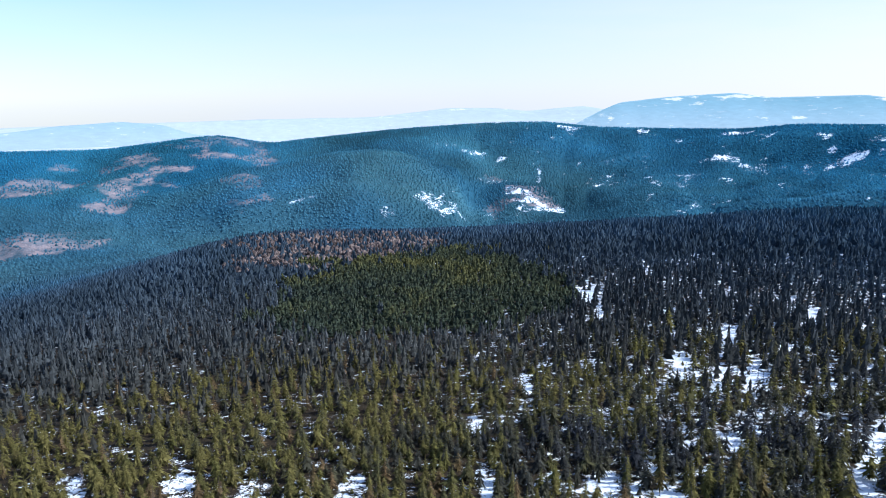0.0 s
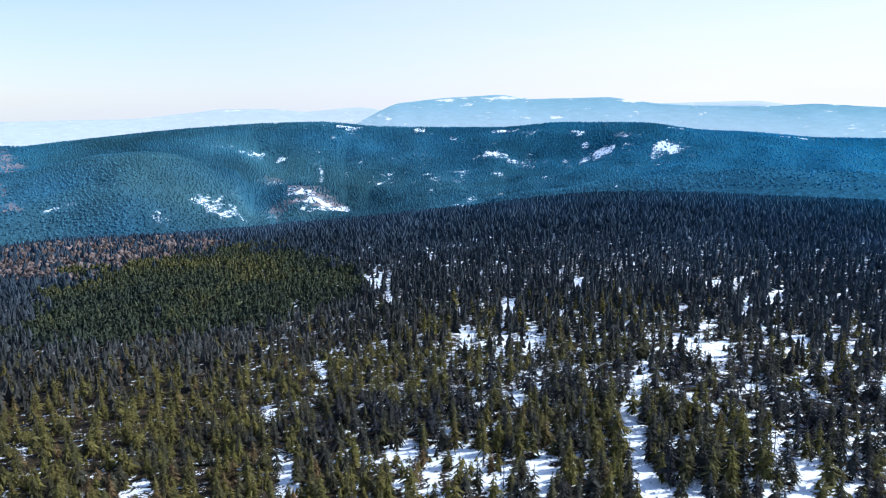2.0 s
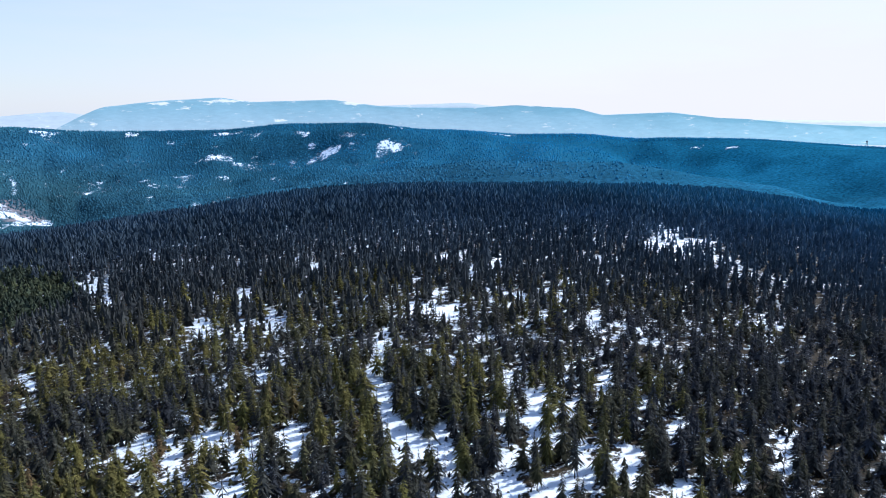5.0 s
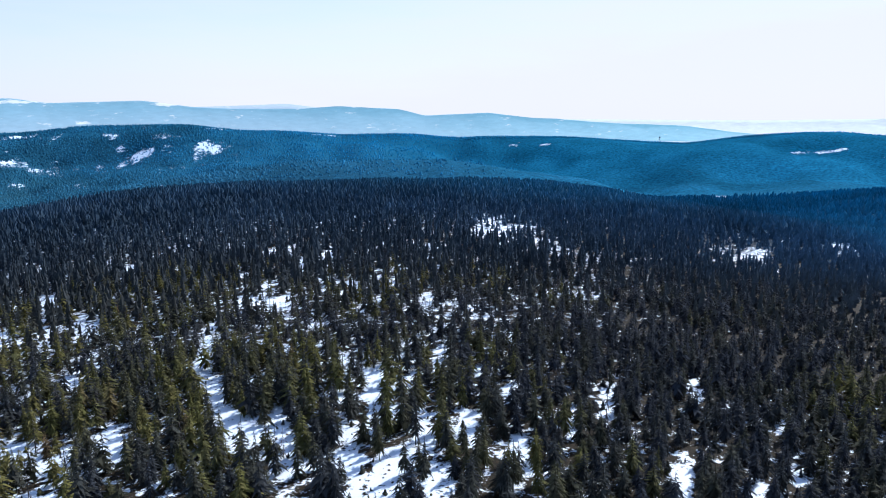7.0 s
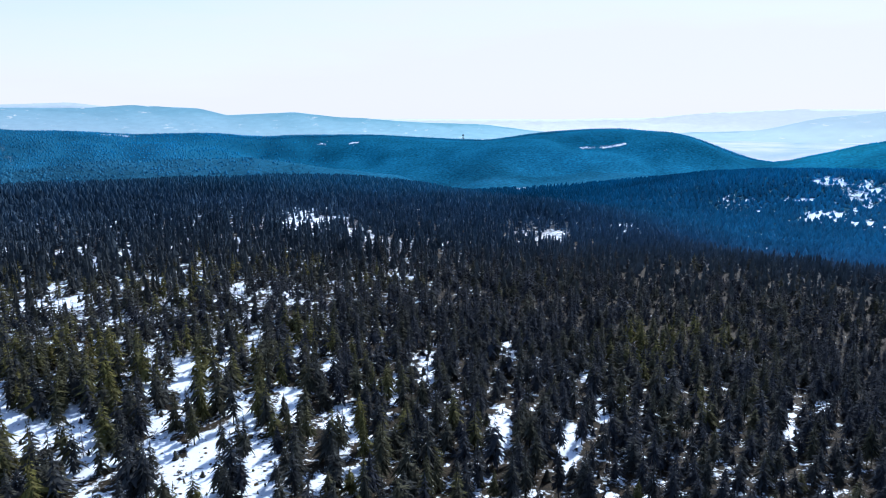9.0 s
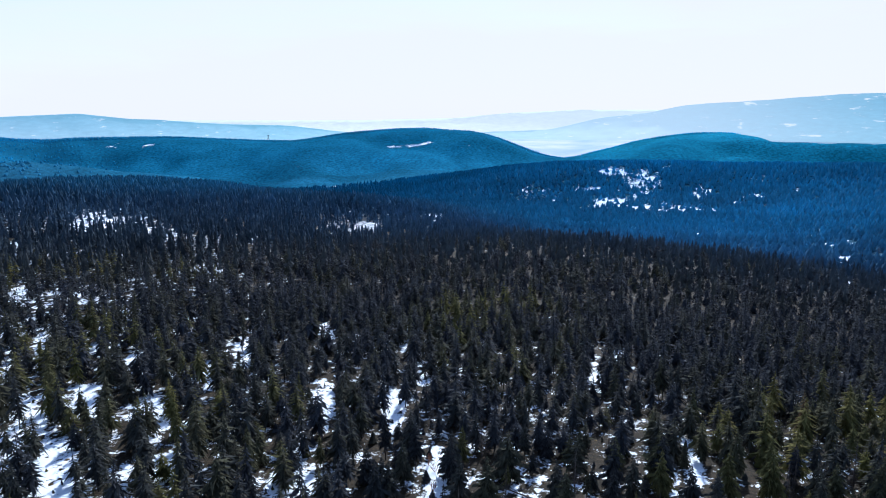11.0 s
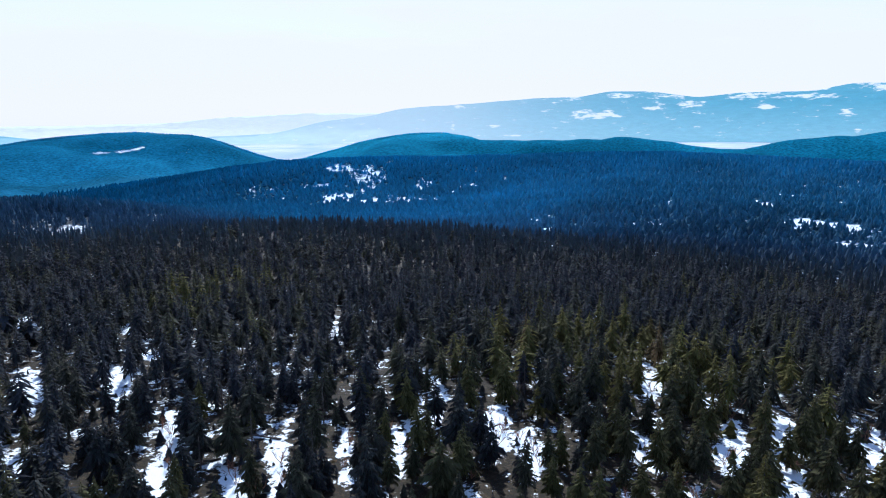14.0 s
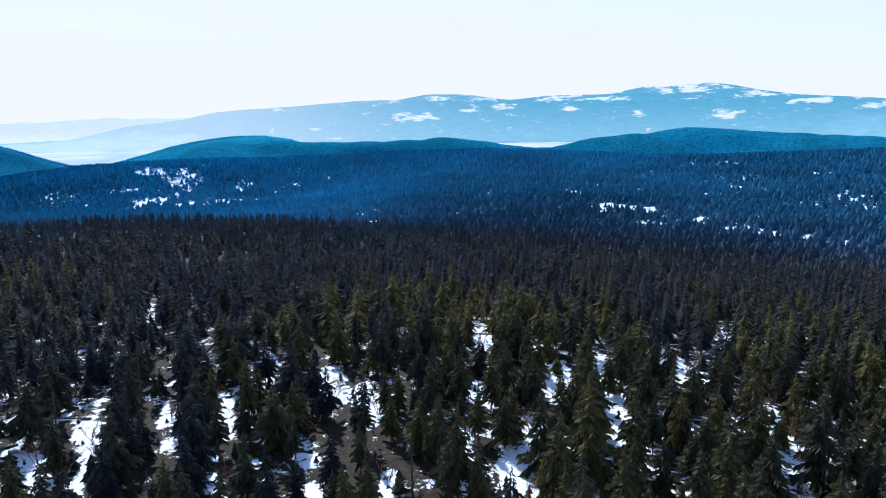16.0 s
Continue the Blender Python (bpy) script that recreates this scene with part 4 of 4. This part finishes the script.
# ---- single things among the woods ----
def part(name, bm, mat, parent, label=""):
    """Links a bmesh as one mesh under a thing."""
    me = bpy.data.meshes.new(name)
    bm.to_mesh(me)
    bm.free()
    me.materials.append(mat)
    ob = new(name, me)
    ob.parent = parent
    return tagged(ob, label) if label else ob


def rod(bm, a, b, r0, r1, sides=5):
    """A tapered stick from a to b."""
    a, b = Vector(a), Vector(b)
    turn = (b - a).to_track_quat("Z", "Y").to_matrix()
    rings = []
    for p, r in ((a, r0), (b, r1)):
        rings.append([bm.verts.new(p + turn @ Vector((r * math.cos(6.283 * k / sides), r * math.sin(6.283 * k / sides), 0))) for k in range(sides)])
    for k in range(sides):
        bm.faces.new((rings[0][k], rings[0][(k + 1) % sides], rings[1][(k + 1) % sides], rings[1][k]))
    bm.faces.new(rings[1])


def twiggy(bm, rnd, a, way, length, radius, depth):
    b = Vector(a) + Vector(way).normalized() * length
    rod(bm, a, b, radius, radius * 0.55, 4 if depth else 3)
    if depth:
        for k in range(4):
            s = rnd.uniform(0.35, 1.0)
            side = Vector((rnd.uniform(-1, 1), rnd.uniform(-1, 1), rnd.uniform(0.1, 0.9)))
            twiggy(bm, rnd, Vector(a).lerp(b, s), Vector(way).normalized() * 0.7 + side * 0.8, length * rnd.uniform(0.35, 0.6), radius * 0.5, depth - 1)


def dead_bough(seed):
    """One bare bough of length 1 with side twigs."""
    rnd = random.Random(seed)
    bm = bmesh.new()
    rod(bm, (0, 0, 0), (1, 0, 0), 0.028, 0.01, 3)
    for k in range(4):
        p = 0.3 + 0.17 * k
        for side in (-1, 1):
            rod(bm, (p, 0, 0), (p + 0.16, side * rnd.uniform(0.2, 0.36) * (1.1 - p), rnd.uniform(-0.1, 0.02)), 0.016, 0.008, 3)
    me = bpy.data.meshes.new("branch")
    bm.to_mesh(me)
    bm.free()
    me.materials.append(mat_bare)
    return me


dead_boughs = [dead_bough(940 + k) for k in range(3)]


def dead_spruce(seed, x, y, height):
    """A dead spruce with bare drooping branches."""
    rnd = random.Random(seed)
    tree = new("dead_spruce")
    tree.location = (x, y, float(land(x, y)) - 0.1)
    bm = bmesh.new()
    rod(bm, (0, 0, -0.2), (0, 0, height), 0.13, 0.02, 6)
    part("trunk", bm, mat_bark, tree)
    count = int(height * 5)
    for k in range(count):
        h = height * (0.16 + 0.82 * k / count)
        l = 1.5 * (1.08 - h / height) * rnd.uniform(0.6, 1.2) + 0.15
        bough = new("branch", dead_boughs[k % 3])
        bough.parent = tree
        bough.matrix_basis = Matrix.LocRotScale((0, 0, h), Euler((0, rnd.uniform(0.15, 0.5), k * 2.4 + rnd.uniform(-0.4, 0.4))), (l, l, l))
    return tagged(tree, "dead grey-brown spruce without needles", "tree", "dead spruces among the green ones")


def rusty_shrub(seed, x, y, size):
    """A leafless shrub."""
    rnd = random.Random(seed)
    shrub = new("leafless_shrub")
    shrub.location = (x, y, float(land(x, y)) - 0.05)
    for k in range(4):
        bm = bmesh.new()
        way = (rnd.uniform(-0.6, 0.6), rnd.uniform(-0.6, 0.6), 1)
        twiggy(bm, rnd, (rnd.uniform(-0.1, 0.1), rnd.uniform(-0.1, 0.1), -0.1), way, size * rnd.uniform(0.6, 0.9), 0.05, 2)
        part("stem", bm, mat_shrub, shrub)
    return tagged(shrub, "rust-brown leafless shrub growing out of the snow", "shrub", "leafless shrubs in the glades")


def fallen_log(seed, x, y, length, turn):
    """A fallen trunk with broken stubs."""
    rnd = random.Random(seed)
    log = new("fallen_log")
    log.matrix_world = pose(x, y, float(land(x, y)) + 0.1, 0, 0, turn)
    bm = bmesh.new()
    rod(bm, (0, 0, 0), (length, 0, 0.12), 0.17, 0.07, 7)
    part("trunk", bm, mat_bark, log)
    for k in range(5):
        bm = bmesh.new()
        p = length * (0.25 + 0.15 * k)
        rod(bm, (p, 0, 0.05), (p + 0.2, rnd.uniform(-0.5, 0.5), 0.5), 0.035, 0.015, 4)
        part("stub", bm, mat_bark, log)
    return tagged(log, "fallen grey tree trunk lying in the snow", "log", "fallen trunks")


def lookout_tower(x, y):
    """A slender tower on a far hilltop."""
    tower = new("lookout_tower")
    tower.location = (x, y, float(land(x, y)))
    for sx in (-1, 1):
        for sy in (-1, 1):
            bm = bmesh.new()
            rod(bm, (2.6 * sx, 2.6 * sy, -1), (1.3 * sx, 1.3 * sy, 15), 0.35, 0.3, 4)
            part("leg", bm, mat_tower, tower)
    for h in (5, 10):
        bm = bmesh.new()
        w = 2.6 - 1.3 * (h + 1) / 16
        corners = [(w, w), (-w, w), (-w, -w), (w, -w)]
        for p, q in zip(corners, corners[1:] + corners[:1]):
            rod(bm, (*p, h), (*q, h), 0.2, 0.2, 4)
        part("brace", bm, mat_tower, tower)
    bm = bmesh.new()
    bmesh.ops.create_cube(bm, size=1, matrix=Matrix.Translation((0, 0, 16.5)) @ Matrix.Diagonal((4.2, 4.2, 3, 1)))
    part("cabin", bm, mat_tower, tower)
    bm = bmesh.new()
    bmesh.ops.create_cone(bm, segments=4, radius1=3.6, radius2=0.2, depth=2, matrix=Matrix.Translation((0, 0, 19)) @ Matrix.Rotation(0.785, 4, "Z"))
    part("roof", bm, mat_tower, tower)
    return tagged(tower, "small dark lookout tower on a wooded hilltop", "tower")


mat_shrub = bark_material("rusty_bark", (0.16, 0.070, 0.040), (0.32, 0.160, 0.090))
mat_tower = bark_material("dark_blue_timber", (0.03, 0.06, 0.09), (0.06, 0.09, 0.12))
lookout_tower(*at(68.2, 2640))


def place_single_things():
    rnd = random.Random(77)
    spots = []
    while len(spots) < 96:
        b, r = rnd.uniform(78, 147), rnd.uniform(60, 125)
        x, y = at(b, r)
        o = float(open_ground(np.array([x]), np.array([y]))[0])
        if all(math.hypot(x - p, y - q) > 2.5 for p, q, _ in spots):
            if len(spots) < 26 and o < 0.2 or len(spots) >= 26 and o > 0.35:
                spots.append((x, y, o))
    for k, (b, r) in enumerate(((121, 81), (144, 88), (125.2, 114), (130.5, 106), (122.5, 79), (143, 90), (117, 96))):
        rusty_shrub(980 + k, *at(b, r), 2.6)
    for i, (x, y, o) in enumerate(spots):
        if i < 26:
            dead_spruce(900 + i, x, y, rnd.uniform(5, 8.5))
        elif i < 82:
            rusty_shrub(900 + i, x, y, rnd.uniform(1.2, 2.8))
        else:
            fallen_log(900 + i, x, y, rnd.uniform(3.5, 6.5), rnd.uniform(0, 360))


place_single_things()
